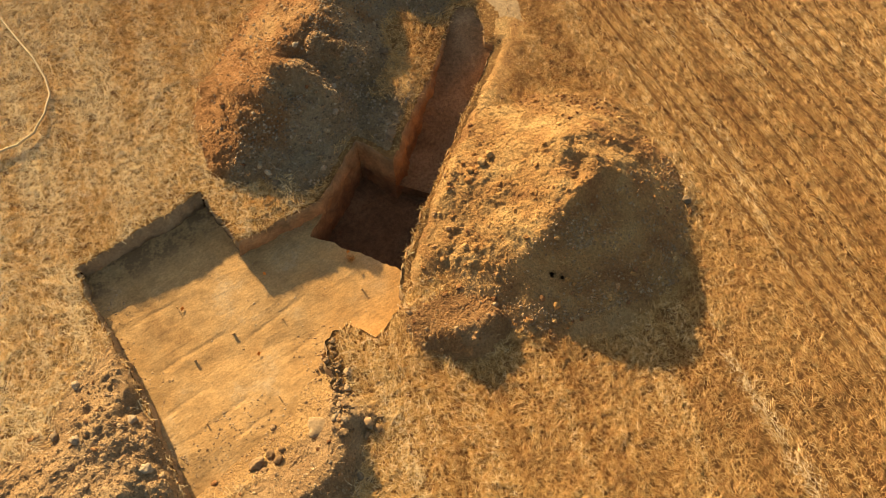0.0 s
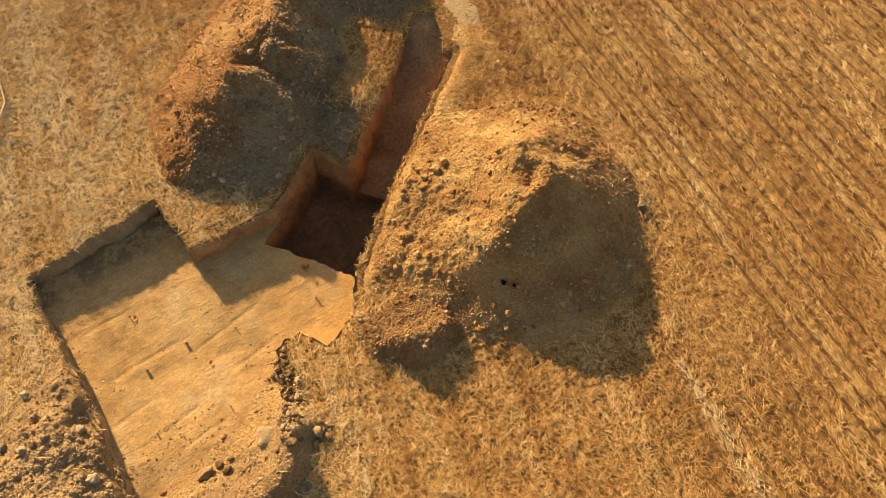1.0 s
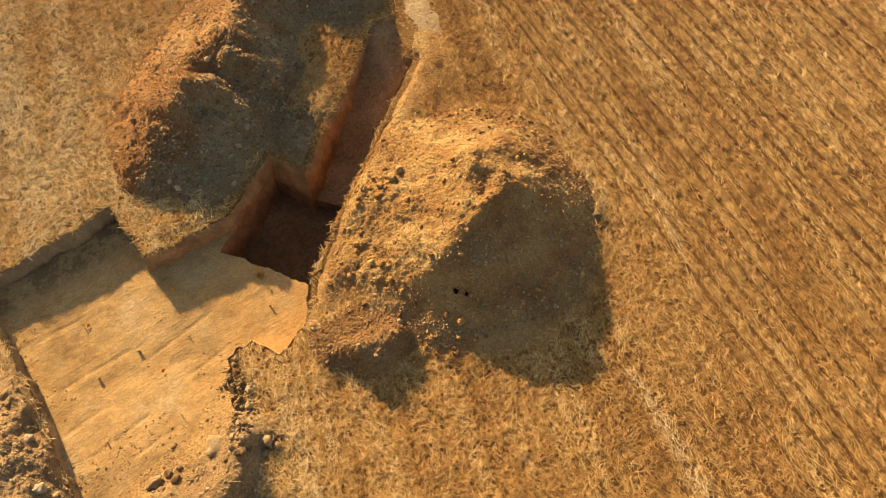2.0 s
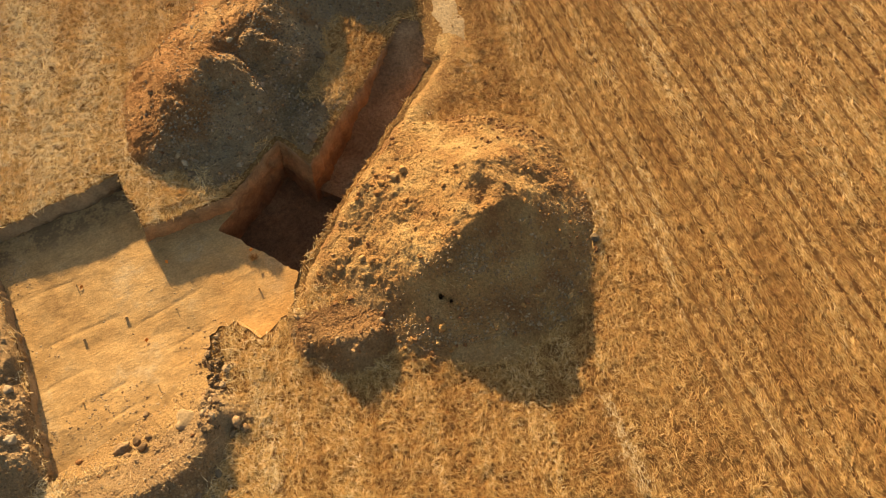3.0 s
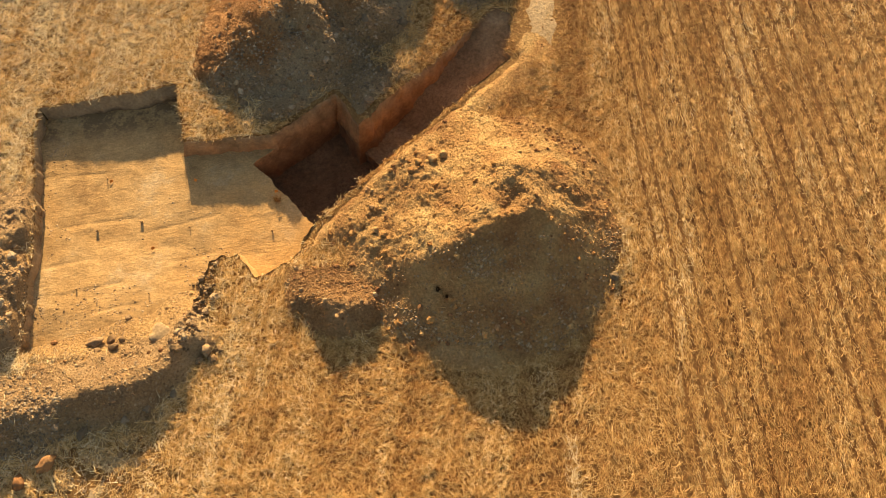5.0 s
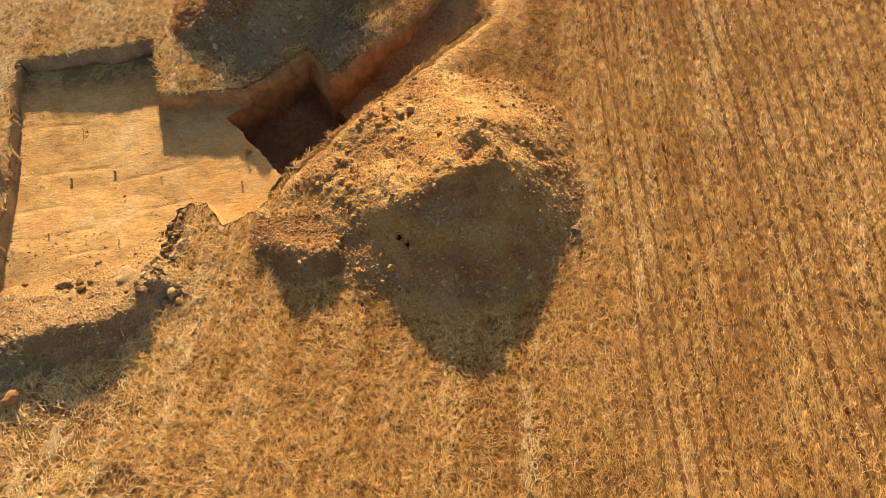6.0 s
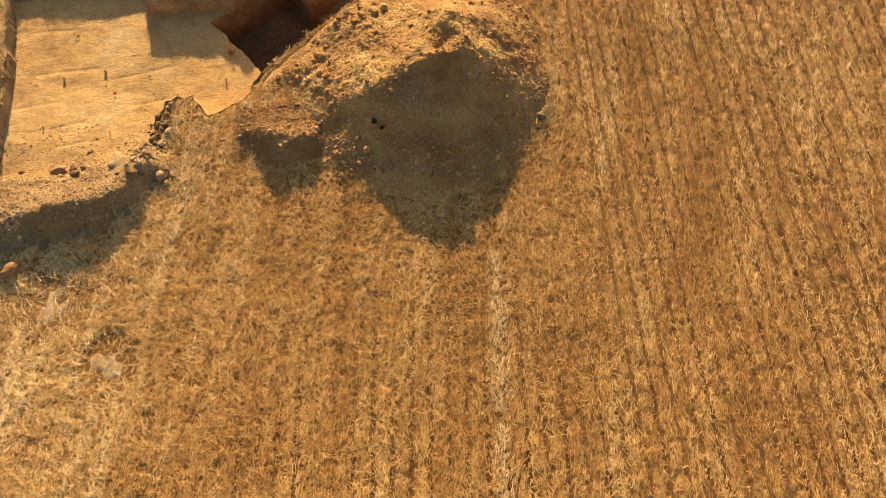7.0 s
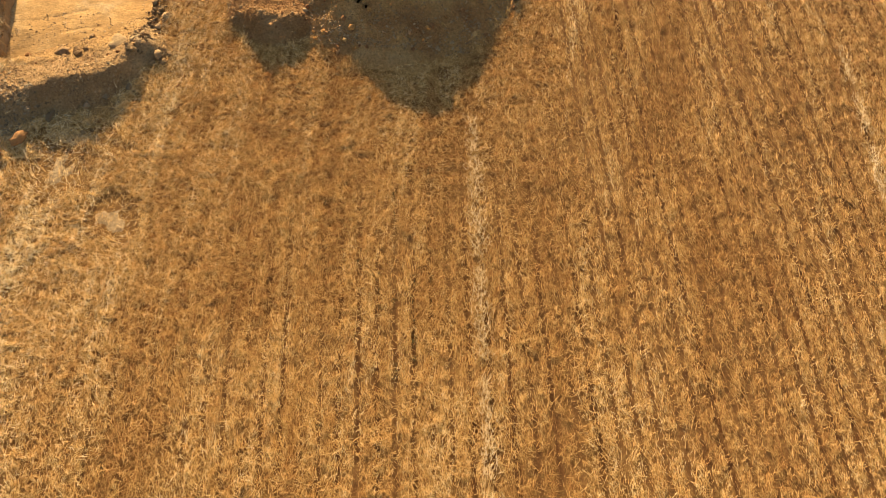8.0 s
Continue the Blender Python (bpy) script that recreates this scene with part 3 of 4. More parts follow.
def form_west(x, y):
    wx, wy = x + 0.3 * fbm(x, y, 0.8, 3, 19), y + 0.3 * fbm(x, y, 0.8, 3, 20)
    a = ridge_form(wx, wy, [(-5.75, 6.55, 0.16), (-5.72, 5.75, 0.30), (-5.72, 4.9, 0.40), (-6.6, 4.2, 0.46), (-7.6, 4.0, 0.42)], (0.55, 0.24, 0.24, 0.45), 0.12)
    h = soft_foot(a)
    cut = edge_distance(x, y, [p for p in WEST])
    h = np.where(cut_distance(x, y) < 0, -0.2, h * np.clip(cut / 0.10, 0.15, 1))
    h = h - 0.16 * np.exp(-((x + 5.52) / 0.2) ** 2 - ((y - 6.05) / 0.22) ** 2)
    return h + np.clip(h * 6, 0, 1) * (0.27 * fbm(x, y, 0.42, 4, 61, 0.6) + 0.09 * fbm(x, y, 0.17, 3, 63, 0.85))


FORMS = {"east": form_east, "tail": form_tail, "north": form_north, "south": form_south, "west": form_west}


def all_heaps(x, y):
    return np.max([f(x, y) for f in FORMS.values()], axis=0)


heap_height = Chart(all_heaps, -9.2, 5.6, 1.8, 16.2, 0.03, -0.012)


def row_phase(x, y):
    """Place across the drilled rows, counted in rows, 0.29 m apart; the rows fan a little towards the east."""
    lean = 0.15 + 0.12 * np.clip((x + 0.2 * (y - 2) - 3.5) / 4.5, 0, 1)
    return (x + lean * (y - 2)) / 0.29


def field_height(x, y):
    ph = row_phase(x, y)
    tilled = np.clip((cut_distance(x, y) - 0.35) / 0.5, 0, 1)
    return 0.03 * fbm(x, y, 1.8, 3, 2) + 0.012 * np.cos(2 * np.pi * ph) * tilled * (np.abs(x) < 30) - 0.012


# ---- ground, faces and floors ----
FAR = 900.0
ground_mesh = sheet("ground", [(-FAR, -FAR), (FAR, -FAR), (FAR, FAR), (-FAR, FAR)], [RING], 0.10, field_height, FIELD, (-9, 12.5, -5.5, 16))
tagged(new("ground", ground_mesh), "golden-brown stubble field of dry trampled earth", "field", kind="structure")


def structure(name, me, label, category):
    return tagged(new(name, me), label, category, kind="structure")


def wall(name, piece, bottom, material, rows, rough, label, category, batter=0.12):
    """One side of the cut, as an object of its own that meets its neighbours."""
    k = SIDES.index(piece)
    me = face_strip(name, piece, bottom, batter, material, rows, rough, k, SIDES[k - 1][-6 % len(SIDES[k - 1])], SIDES[(k + 1) % len(SIDES)][min(5, len(SIDES[(k + 1) % len(SIDES)]) - 1)])
    structure(name, me, label, category)


LOW, DEEP = -D_FLOOR - 0.06, -D_PIT - 0.06
wall("wall_north", R_NORTH, [LOW], CUT, 9, 0.02, "straight-cut grey-brown earth face under the straw edge", "trench wall", 0.32)
wall("wall_baulk", R_BAULK, [LOW], CUT, 9, 0.015, "short cut earth face beside the stubble corner", "trench wall")
wall("wall_side", R_SIDE, [LOW], REDCUT, 9, 0.02, "reddish cut earth face below trampled straw", "trench wall", 0.25)
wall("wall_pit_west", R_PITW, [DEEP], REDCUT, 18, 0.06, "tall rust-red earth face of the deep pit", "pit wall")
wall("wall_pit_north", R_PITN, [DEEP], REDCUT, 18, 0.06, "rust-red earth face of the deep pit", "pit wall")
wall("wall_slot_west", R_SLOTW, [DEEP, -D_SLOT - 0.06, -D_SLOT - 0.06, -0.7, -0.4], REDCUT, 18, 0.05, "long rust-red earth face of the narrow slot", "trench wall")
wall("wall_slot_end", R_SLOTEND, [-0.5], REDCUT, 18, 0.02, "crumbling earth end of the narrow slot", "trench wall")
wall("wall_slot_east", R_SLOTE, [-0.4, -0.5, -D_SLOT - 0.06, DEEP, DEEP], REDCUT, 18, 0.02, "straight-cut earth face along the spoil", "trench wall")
wall("wall_east", R_EAST, [LOW], CUT, 9, 0.03, "stepped crumbling earth face beside the stubble", "trench wall")
wall("wall_step", R_STEP, [LOW], FLOOR, 9, 0.01, "smooth pale earth slope at the cut's corner", "trench wall", 0.3)
wall("wall_east_lower", R_EASTB, [LOW], CUT, 9, 0.04, "crumbling earth face beside the stubble", "trench wall")
wall("wall_west", R_WEST, [LOW], CUT, 9, 0.02, "low cut earth face along the rubble", "trench wall")
def floor_height(x, y):
    u, v = 0.937 * x + 0.35 * y, -0.35 * x + 0.937 * y
    scrape = 0.006 * fbm(u * 0.4, v, 0.22, 3, 72) + 0.006 * fbm(u * 0.4, v, 0.11, 2, 75) + 0.014 * fbm(x, y, 0.2, 3, 76)
    for at, u0, u1 in ((6.80, -2.7, -1.5), (7.35, -2.9, -1.9), (8.02, -2.6, -1.2), (7.72, -1.2, 0.2), (9.0, -2.4, -1.6), (6.35, -2.2, -1.2), (7.05, -0.9, 0.0)):
        run_on = np.clip((u - u0) / 0.15, 0, 1) * np.clip((u1 - u) / 0.15, 0, 1)
        scrape = scrape - 0.009 * run_on * np.exp(-((v - at - 0.03 * np.sin(u * 3 + at)) / 0.026) ** 2)
    rise = 0.11 * np.clip((6.6 - y) / 1.4, 0, 1) + 0.06 * np.clip((-4.6 - x) / 0.8, 0, 1)
    return -D_FLOOR + rise + 0.05 * fbm(x, y, 1.2, 3, 71) + scrape


def on_floor(points):
    return [(x, y, float(floor_height(np.array([x]), np.array([y]))[0])) for x, y, _ in points]


front, join_edge = on_floor(run([(PIT_W[0] + 0.03, PIT_W[1] - 0.028), PIT_F], 0, 0.012, 13)), on_floor(run([(PIT_W[0] + 0.03, PIT_W[1] - 0.028), (JOIN[0] + 0.03, JOIN[1] - 0.028)], 0, 0.01, 14))
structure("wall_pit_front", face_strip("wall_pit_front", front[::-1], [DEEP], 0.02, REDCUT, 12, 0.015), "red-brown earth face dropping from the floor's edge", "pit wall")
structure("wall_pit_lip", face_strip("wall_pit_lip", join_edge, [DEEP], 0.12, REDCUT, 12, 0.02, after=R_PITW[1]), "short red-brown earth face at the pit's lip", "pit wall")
def slot_height(x, y):
    s = (x - PIT_K[0]) * 0.602 + (y - PIT_K[1]) * 0.799
    return -D_SLOT + np.clip((s - 0.9) / 2.5, 0, 1) * 0.84 + 0.05 * fbm(x, y, 0.6, 4, 82)


step_top = [(x, y, float(slot_height(np.array([x]), np.array([y]))[0])) for x, y, _ in run([PIT_K, (0.36, 8.68)], 0, 0.0, 15)]
structure("wall_slot_step", face_strip("wall_slot_step", step_top, [DEEP], 0.02, REDCUT, 5, 0.01), "low earth step between slot and pit", "pit wall")


floor_ring = [p[:2] for p in R_NORTH[:-1] + R_BAULK[:-1] + R_SIDE[:-1]] + [p[:2] for p in join_edge[::-1][:-1]] + [p[:2] for p in front[:-1]] + [p[:2] for p in [front[-1]] + R_EAST[1:-1] + R_STEP[:-1] + R_EASTB[:-1] + R_SOUTH[:-1] + R_WEST[:-1]]
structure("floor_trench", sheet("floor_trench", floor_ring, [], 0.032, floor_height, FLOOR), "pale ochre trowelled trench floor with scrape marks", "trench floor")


def pit_height(x, y):
    return -D_PIT + 0.06 * fbm(x, y, 0.8, 4, 81)


pit_ring = [(-2.34, 8.40), (-1.95, 8.95), (-0.98, 9.92), (-0.44, 9.28), (0.42, 8.66), (-0.84, 7.16)]
slot_ring = [(-0.46, 9.24), (1.18, 11.62), (1.38, 11.92), (1.60, 12.32), (2.06, 12.16), (2.10, 11.75), (2.16, 11.10), (0.36, 8.68)]
# the pit floor's colour carries some of the pit's shade
structure("floor_pit", sheet("floor_pit", pit_ring, [], 0.06, pit_height, PITFLOOR), "red-brown floor of the deep pit, darkened in colour for its shade", "pit floor")
structure("floor_slot", sheet("floor_slot", slot_ring, [], 0.06, slot_height, SLOTFLOOR), "red-brown floor of the narrow slot", "trench floor")


# ---- spoil heaps ----
BURROWS = [(1.36, 6.16), (1.51, 6.07)]


def heap_mesh(name, form, box, cell, material, openings=()):
    x0, x1, y0, y1 = box
    gx, gy = np.meshgrid(np.arange(x0, x1, cell), np.arange(y0, y1, cell), indexing="ij")
    z = form(gx, gy)
    nx, ny = gx.shape
    idx = np.arange(nx * ny).reshape(nx, ny)
    quads = np.stack([idx[:-1, :-1], idx[1:, :-1], idx[1:, 1:], idx[:-1, 1:]], -1).reshape(-1, 4)
    shown = cut_distance(gx, gy) < 0
    low = np.where(shown, -D_FLOOR - 0.02 if name == "berm" else 0.03, 0.004)
    keep = (z > low).ravel()[quads].any(1)
    quads = quads[keep]
    for bx, by in openings:
        mid = np.column_stack([gx.ravel(), gy.ravel()])[quads].mean(1)
        quads = quads[np.hypot(mid[:, 0] - bx, mid[:, 1] - by) > 0.036]
    used = np.unique(quads)
    remap = np.full(nx * ny, -1)
    remap[used] = np.arange(len(used))
    verts = np.column_stack([gx.ravel(), gy.ravel(), z.ravel()])[used]
    return mesh_from(name, verts, remap[quads], material)


HEAPS = {}
for key, box, mat, label in (
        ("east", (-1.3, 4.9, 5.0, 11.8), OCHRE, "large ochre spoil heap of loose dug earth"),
        ("tail", (-1.6, 1.2, 4.9, 6.9), TAIL, "low red-brown tail of dumped earth and clods"),
        ("north", (-4.4, 2.0, 8.6, 15.6), RUST, "rust and grey spoil heap scattered with stones"),
        ("south", (-7.6, -1.3, 2.2, 6.0), BANK, "grey-brown bank of earth and clods closing the trench"),
        ("west", (-8.6, -4.9, 3.0, 7.6), DULL, "low spread of grey-brown rubble beside the trench")):
    heap = new("spoil_heap")
    tagged(heap, label, "spoil heap")
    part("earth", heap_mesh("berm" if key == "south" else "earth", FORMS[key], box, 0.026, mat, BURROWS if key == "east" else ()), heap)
    HEAPS[key] = heap


# ---- straw and stubble ----
def stalks(name, x, y, z, length, width, heading, tilt, material, middle=0.0):
    """Many stalks in one mesh: ridged, tapering to a point, each with its own heading and tilt."""
    n = len(x)
    cx, sx = np.cos(heading), np.sin(heading)
    axis = np.column_stack([cx * np.cos(tilt), sx * np.cos(tilt), np.sin(tilt)])
    side = np.column_stack([-sx, cx, np.zeros(n)])
    up = np.cross(axis, side)
    foot = np.column_stack([x, y, z]) - axis * (length * middle)[:, None]
    head = foot + axis * length[:, None]
    verts = np.empty((n, 4, 3))
    for k, (across, rise) in enumerate(((-0.6, -0.2), (0.0, 0.5), (0.6, -0.2))):
        verts[:, k] = foot + (side * across + up * rise) * width[:, None]
    verts[:, 3] = head
    base = np.arange(n)[:, None, None] * 4
    facets = np.array([(0, 1, 3), (1, 2, 3)])[None]
    return mesh_from(name, verts.reshape(-1, 3), (base + facets).reshape(-1, 3), material, False)


def bare(x, y):
    """How far the straw is worn away: the tracks and scuffed places."""
    out = np.zeros(len(x))
    for cx, cy, rx, ry, deep in ((-2.12, 1.5, 0.5, 0.42, 0.9), (-3.2, 2.35, 0.55, 0.5, 0.8), (2.5, 11.85, 0.55, 0.95, 0.99), (2.1, 10.7, 0.5, 0.7, 0.5),
                                 (0.9, 9.55, 0.7, 0.3, 0.6), (-2.9, 2.9, 0.9, 0.3, 0.6), (-2.40, 5.6, 0.17, 0.75, 0.99), (-2.3, 4.85, 0.3, 0.25, 0.97), (-1.0, 9.4, 1.2, 0.5, 0.96), (-0.75, 10.1, 0.6, 0.6, 0.9)):
        r = np.hypot((x - cx) / rx, (y - cy) / ry) + 0.9 * fbm(x, y, 0.4, 3, 91)
        out = np.maximum(out, deep * np.clip(2.4 - 2 * r, 0, 1) ** 0.5)
    return out


def field_points(n, box, seed, spill=0.996):
    rs = np.random.RandomState(seed)
    x0, x1, y0, y1 = box
    x, y = rs.uniform(x0, x1, n), rs.uniform(y0, y1, n)
    free = (cut_distance(x, y) > 0)
    x, y = x[free], y[free]
    h = heap_height(x, y)
    keep = (rs.rand(len(x)) > np.clip((h - 0.015) / 0.05, 0, spill)) & (rs.rand(len(x)) > bare(x, y))
    x, y, h = x[keep], y[keep], h[keep]
    return rs, x, y, np.maximum(h, field_height(x, y))


def row_strength(x, y):
    """How plainly the drilled rows show: trampled round the cut, plain to the east and south."""
    east = np.clip((row_phase(x, y) * 0.29 - 5.1) / 1.1, 0, 1)
    south = np.clip((0.5 * x + 2.8 - y) / 4.0, 0, 1) * np.clip((x + 4) / 5, 0, 1)
    return np.clip(np.maximum(east, 0.6 * south) + 0.1, 0, 1)


FIELD_BOX = (-9.5, 12.5, -5.5, 16.0)


def swath(x, y):
    """0 where the rows lie open, 1 where the combine has left a cover of straw: long bands along the rows."""
    across = row_phase(x, y) * 0.29
    return np.clip(0.5 + 2.6 * fbm(across, y * 0.16, 1.5, 3, 85), 0, 1)


def lie(x, y):
    """The way that the straw lies: small tufts, each combed its own way."""
    return 9.0 * vnoise(x, y, 0.30, 87) + 5.0 * vnoise(x, y, 0.12, 88)


def thin(x, y):
    """Where the straw cover is thin and the red-brown stubble shows."""
    out = np.zeros(len(x))
    for cx, cy, rx, ry, deep in ((4.3, 3.0, 1.5, 2.2, 0.55), (-1.4, -2.2, 1.8, 1.3, 0.5), (5.6, -1.5, 1.3, 1.6, 0.5), (2.6, -0.5, 0.6, 2.5, 0.2), (9.0, 3.0, 1.6, 3.0, 0.2)):
        out = np.maximum(out, deep * np.exp(-((x - cx) / rx) ** 2 - ((y - cy) / ry) ** 2))
    return out


rs, x, y, z = field_points(1300000, FIELD_BOX, 5)
keep = cut_distance(x, y) > np.where((0.799 * x - 0.602 * y > -5.0) & (y > 6.9), 0.42, 0.03) * rs.uniform(0.55, 1.2, len(x))
x, y, z = x[keep], y[keep], z[keep]
ph = row_phase(x, y) + 0.18 * fbm(x, y, 0.5, 3, 77)
row = np.round(ph).astype(int)
gap = np.clip(1.4 - np.abs(ph - row) * 6.6, 0, 1)
each = 0.35 + 1.1 * LATTICE[row % 256, 3] + 1.6 * fbm(row * 3.1, y, 1.1, 3, 78)
strength = np.clip(row_strength(x, y) * each * (1.7 - 1.1 * swath(x, y)), 0, 1)
keep = rs.rand(len(x)) > gap * strength * 0.97
clump = vnoise(x, y, 0.08, 79) * 0.65 + vnoise(x, y, 0.24, 80) * 0.35
keep &= rs.rand(len(x)) < np.clip(0.60 + 1.35 * (clump - 0.42) + 0.15 * swath(x, y) - 0.012 * x, 0.15, 1) * (1 - thin(x, y))
x, y, z, clump = x[keep], y[keep], z[keep], clump[keep]
n = len(x)
lift = rs.uniform(0.004, 0.028, n) + 0.05 * np.clip(clump - 0.4, 0, 1)
strength = np.clip(row_strength(x, y), 0, 1)
head = np.where(rs.rand(n) < strength * 0.72, rs.normal(math.pi / 2 + 0.2, 0.42, n), lie(x, y) + rs.normal(0, 0.45, n)) + np.pi * rs.randint(0, 2, n)
size = (0.06 + 0.22 * rs.rand(n) ** 1.5) * (1 - 0.3 * strength)
litter = stalks("straw_litter", x, y, z + lift, size, rs.uniform(0.0045, 0.0095, n), head, rs.normal(0.03, 0.12, n), STRAW, 0.5)
tagged(new("straw_litter", litter), "loose golden straw strewn over the stubble field", "straw", kind="stuff")

rs, x, y, z = field_points(100000, FIELD_BOX, 6)
keep = cut_distance(x, y) > np.where((0.799 * x - 0.602 * y > -5.0) & (y > 6.9), 0.4, 0.03)
x, y, z = x[keep], y[keep], z[keep]
ph = row_phase(x, y)
x = x - (ph - np.floor(ph) - 0.5) * 0.29 * 0.45
n = len(x)
stub = stalks("stubble", x, y, z - 0.012, rs.uniform(0.03, 0.075, n), rs.uniform(0.006, 0.011, n),
              rs.uniform(0, 2 * np.pi, n), rs.uniform(0.5, 1.5, n), STUBBLE)
tagged(new("stubble", stub), "cut cereal stubble standing in drilled rows", "stubble", kind="stuff")

# bleached wheel lines between the rows
def wheel_line(x0, lean, y0, y1, n, seed):
    rs = np.random.RandomState(seed)
    along = rs.uniform(y0, y1, n)
    x = x0 + lean * along + rs.normal(0, 0.05, n) * (0.7 + vnoise(along, along * 0, 0.5, 5))
    keep = vnoise(along, along * 0, 0.35, 6) > 0.22
    x, along = x[keep], along[keep]
    n = len(x)
    trail = stalks("straw_trail", x, along, field_height(x, along) + rs.uniform(0.05, 0.085, n), rs.uniform(0.06, 0.17, n), rs.uniform(0.006, 0.011, n),
                   rs.normal(math.pi / 2, 0.6, n), rs.normal(0.02, 0.1, n), PALE)
    tagged(new("straw_trail", trail), "bleached straw pressed flat along a wheel line", "straw", kind="stuff")


wheel_line(4.29, -0.152, -5.5, 4.2, 1500, 8)
wheel_line(11.42, -0.184, 3.2, 6.6, 480, 10)

# green shoots between the rows
rs = np.random.RandomState(9)
tx, ty = rs.uniform(-2.5, 3.6, 260), rs.uniform(-5, 4.6, 260)
tx = tx - (row_phase(tx, ty) - np.round(row_phase(tx, ty))) * 0.29
keep = (vnoise(tx, ty * 0.35, 0.6, 7) > 0.58) & (heap_height(tx, ty) < 0.02)
tx, ty = np.repeat(tx[keep], 7), np.repeat(ty[keep], 7)
n = len(tx)
tx, ty = tx + rs.normal(0, 0.022, n), ty + rs.normal(0, 0.045, n)
shoots = stalks("green_shoots", tx, ty, field_height(tx, ty), rs.uniform(0.04, 0.09, n), rs.uniform(0.006, 0.012, n), rs.uniform(0, 2 * np.pi, n), rs.uniform(0.5, 1.3, n), WEED)
tagged(new("green_shoots", shoots), "small dark green shoots between the stubble rows", "weeds", kind="stuff")


# bare, dusty places in the straw
def dust_patch(cx, cy, rx, ry, seed, label):
    ring = []
    for k in range(48):
        a = 2 * math.pi * k / 48
        r = 0.9 + 1.6 * float(fbm(np.array([cx + math.cos(a)]), np.array([cy + math.sin(a)]), 0.9, 4, seed, 0.7)[0])
        ring.append((cx + rx * r * math.cos(a), cy + ry * r * math.sin(a)))
    me = sheet("bare_earth", ring, [], 0.08, lambda x, y: field_height(x, y) + 0.008 - 0.03 * np.clip(0.05 - edge_distance(x, y, ring + ring[:1]), 0, 1) / 0.05, DUST)
    tagged(new("bare_earth", me), label, "bare earth", kind="structure")


dust_patch(-2.12, 1.50, 0.42, 0.34, 201, "pale dusty bare patch in the stubble")
dust_patch(-3.15, 2.3, 0.35, 0.42, 202, "pale scuffed bare patch in the stubble")
dust_patch(2.62, 11.9, 0.36, 0.95, 203, "pale trodden earth beside the slot")
dust_patch(-3.2, 2.95, 0.8, 0.2, 204, "pale dusty earth at the bank's foot")


# ---- clods and stones ----
def lump_mesh(name, material, seed, level=1, flat=0.72, rough=0.25):
    """A clod or stone: an icosphere, knocked out of round and flattened, with a few broken faces."""
    rs = np.random.RandomState(seed)
    bm = bmesh.new()
    bmesh.ops.create_icosphere(bm, subdivisions=level, radius=1.0)
    cuts = [Vector(rs.normal(0, 1, 3)).normalized() for _ in range(5)]
    for v in bm.verts:
        p = v.co.copy()
        for c in cuts:
            over = p.dot(c) - 0.78
            if over > 0:
                p -= c * over * 0.85
        p *= 1 + rough * (noise.noise(v.co * 1.6 + Vector((seed, 0, 0))) + 0.45 * noise.noise(v.co * 4.2 + Vector((0, seed, 0))))
        v.co = Vector((p.x, p.y * rs_ratio(seed), p.z * flat))
    for f in bm.faces:
        f.smooth = level > 2
    me = bpy.data.meshes.new(name)
    bm.to_mesh(me)
    bm.free()
    me.materials.append(material)
    return me


def rs_ratio(seed):
    return 0.65 + 0.3 * ((seed * 37) % 11) / 10


def rubble(name, x, y, z, size, material, seed, tall=0.68):
    """Crumbs too many to count, in one mesh."""
    rs = np.random.RandomState(seed)
    variants = []
    facets = np.array([(0, 2, 4), (2, 1, 4), (1, 3, 4), (3, 0, 4), (2, 0, 5), (1, 2, 5), (3, 1, 5), (0, 3, 5)])
    for k in range(12):
        corners = np.array([(1, 0, 0), (-1, 0, 0), (0, 1, 0), (0, -1, 0), (0, 0, tall), (0, 0, -0.7)]) * rs.uniform(0.75, 1.2, (6, 1)) + rs.uniform(-0.3, 0.3, (6, 3)) * (1, 1, 0.5)
        variants.append((corners, facets))
    n, nv = len(x), len(variants[0][0])
    which = rs.randint(0, 12, n)
    base = np.array([v for v, _ in variants])[which]
    a = rs.uniform(0, 2 * np.pi, n)
    c, s2 = np.cos(a)[:, None], np.sin(a)[:, None]
    px, py, pz = base[:, :, 0], base[:, :, 1], base[:, :, 2]
    verts = np.stack([(px * c - py * s2), (px * s2 + py * c), pz], -1) * (size / 2)[:, None, None]
    verts += np.stack([x, y, z - size * 0.06], -1)[:, None]
    faces = np.array([f for _, f in variants])[which] + (np.arange(n) * nv)[:, None, None]
    return mesh_from(name, verts.reshape(-1, 3), faces.reshape(-1, 3), material, False)


def spread(form, box, n, seed, where=None, floor_too=False):
    """Places on a heap, more of them towards its foot and where `where` says."""
    rs = np.random.RandomState(seed)
    x0, x1, y0, y1 = box
    x, y = rs.uniform(x0, x1, n), rs.uniform(y0, y1, n)
    h = form(x, y)
    keep = (h > (-D_FLOOR - 0.02 if floor_too else 0.02))
    if not floor_too:
        keep &= (cut_distance(x, y) > 0)
    chance = 0.30 + 0.7 * np.clip(vnoise(x, y, 0.45, seed) * 2.2 - 0.7, 0, 1)
    if where is not None:
        chance = chance * where(x, y, h)
    keep &= rs.rand(n) < chance
    return x[keep], y[keep], h[keep], rs


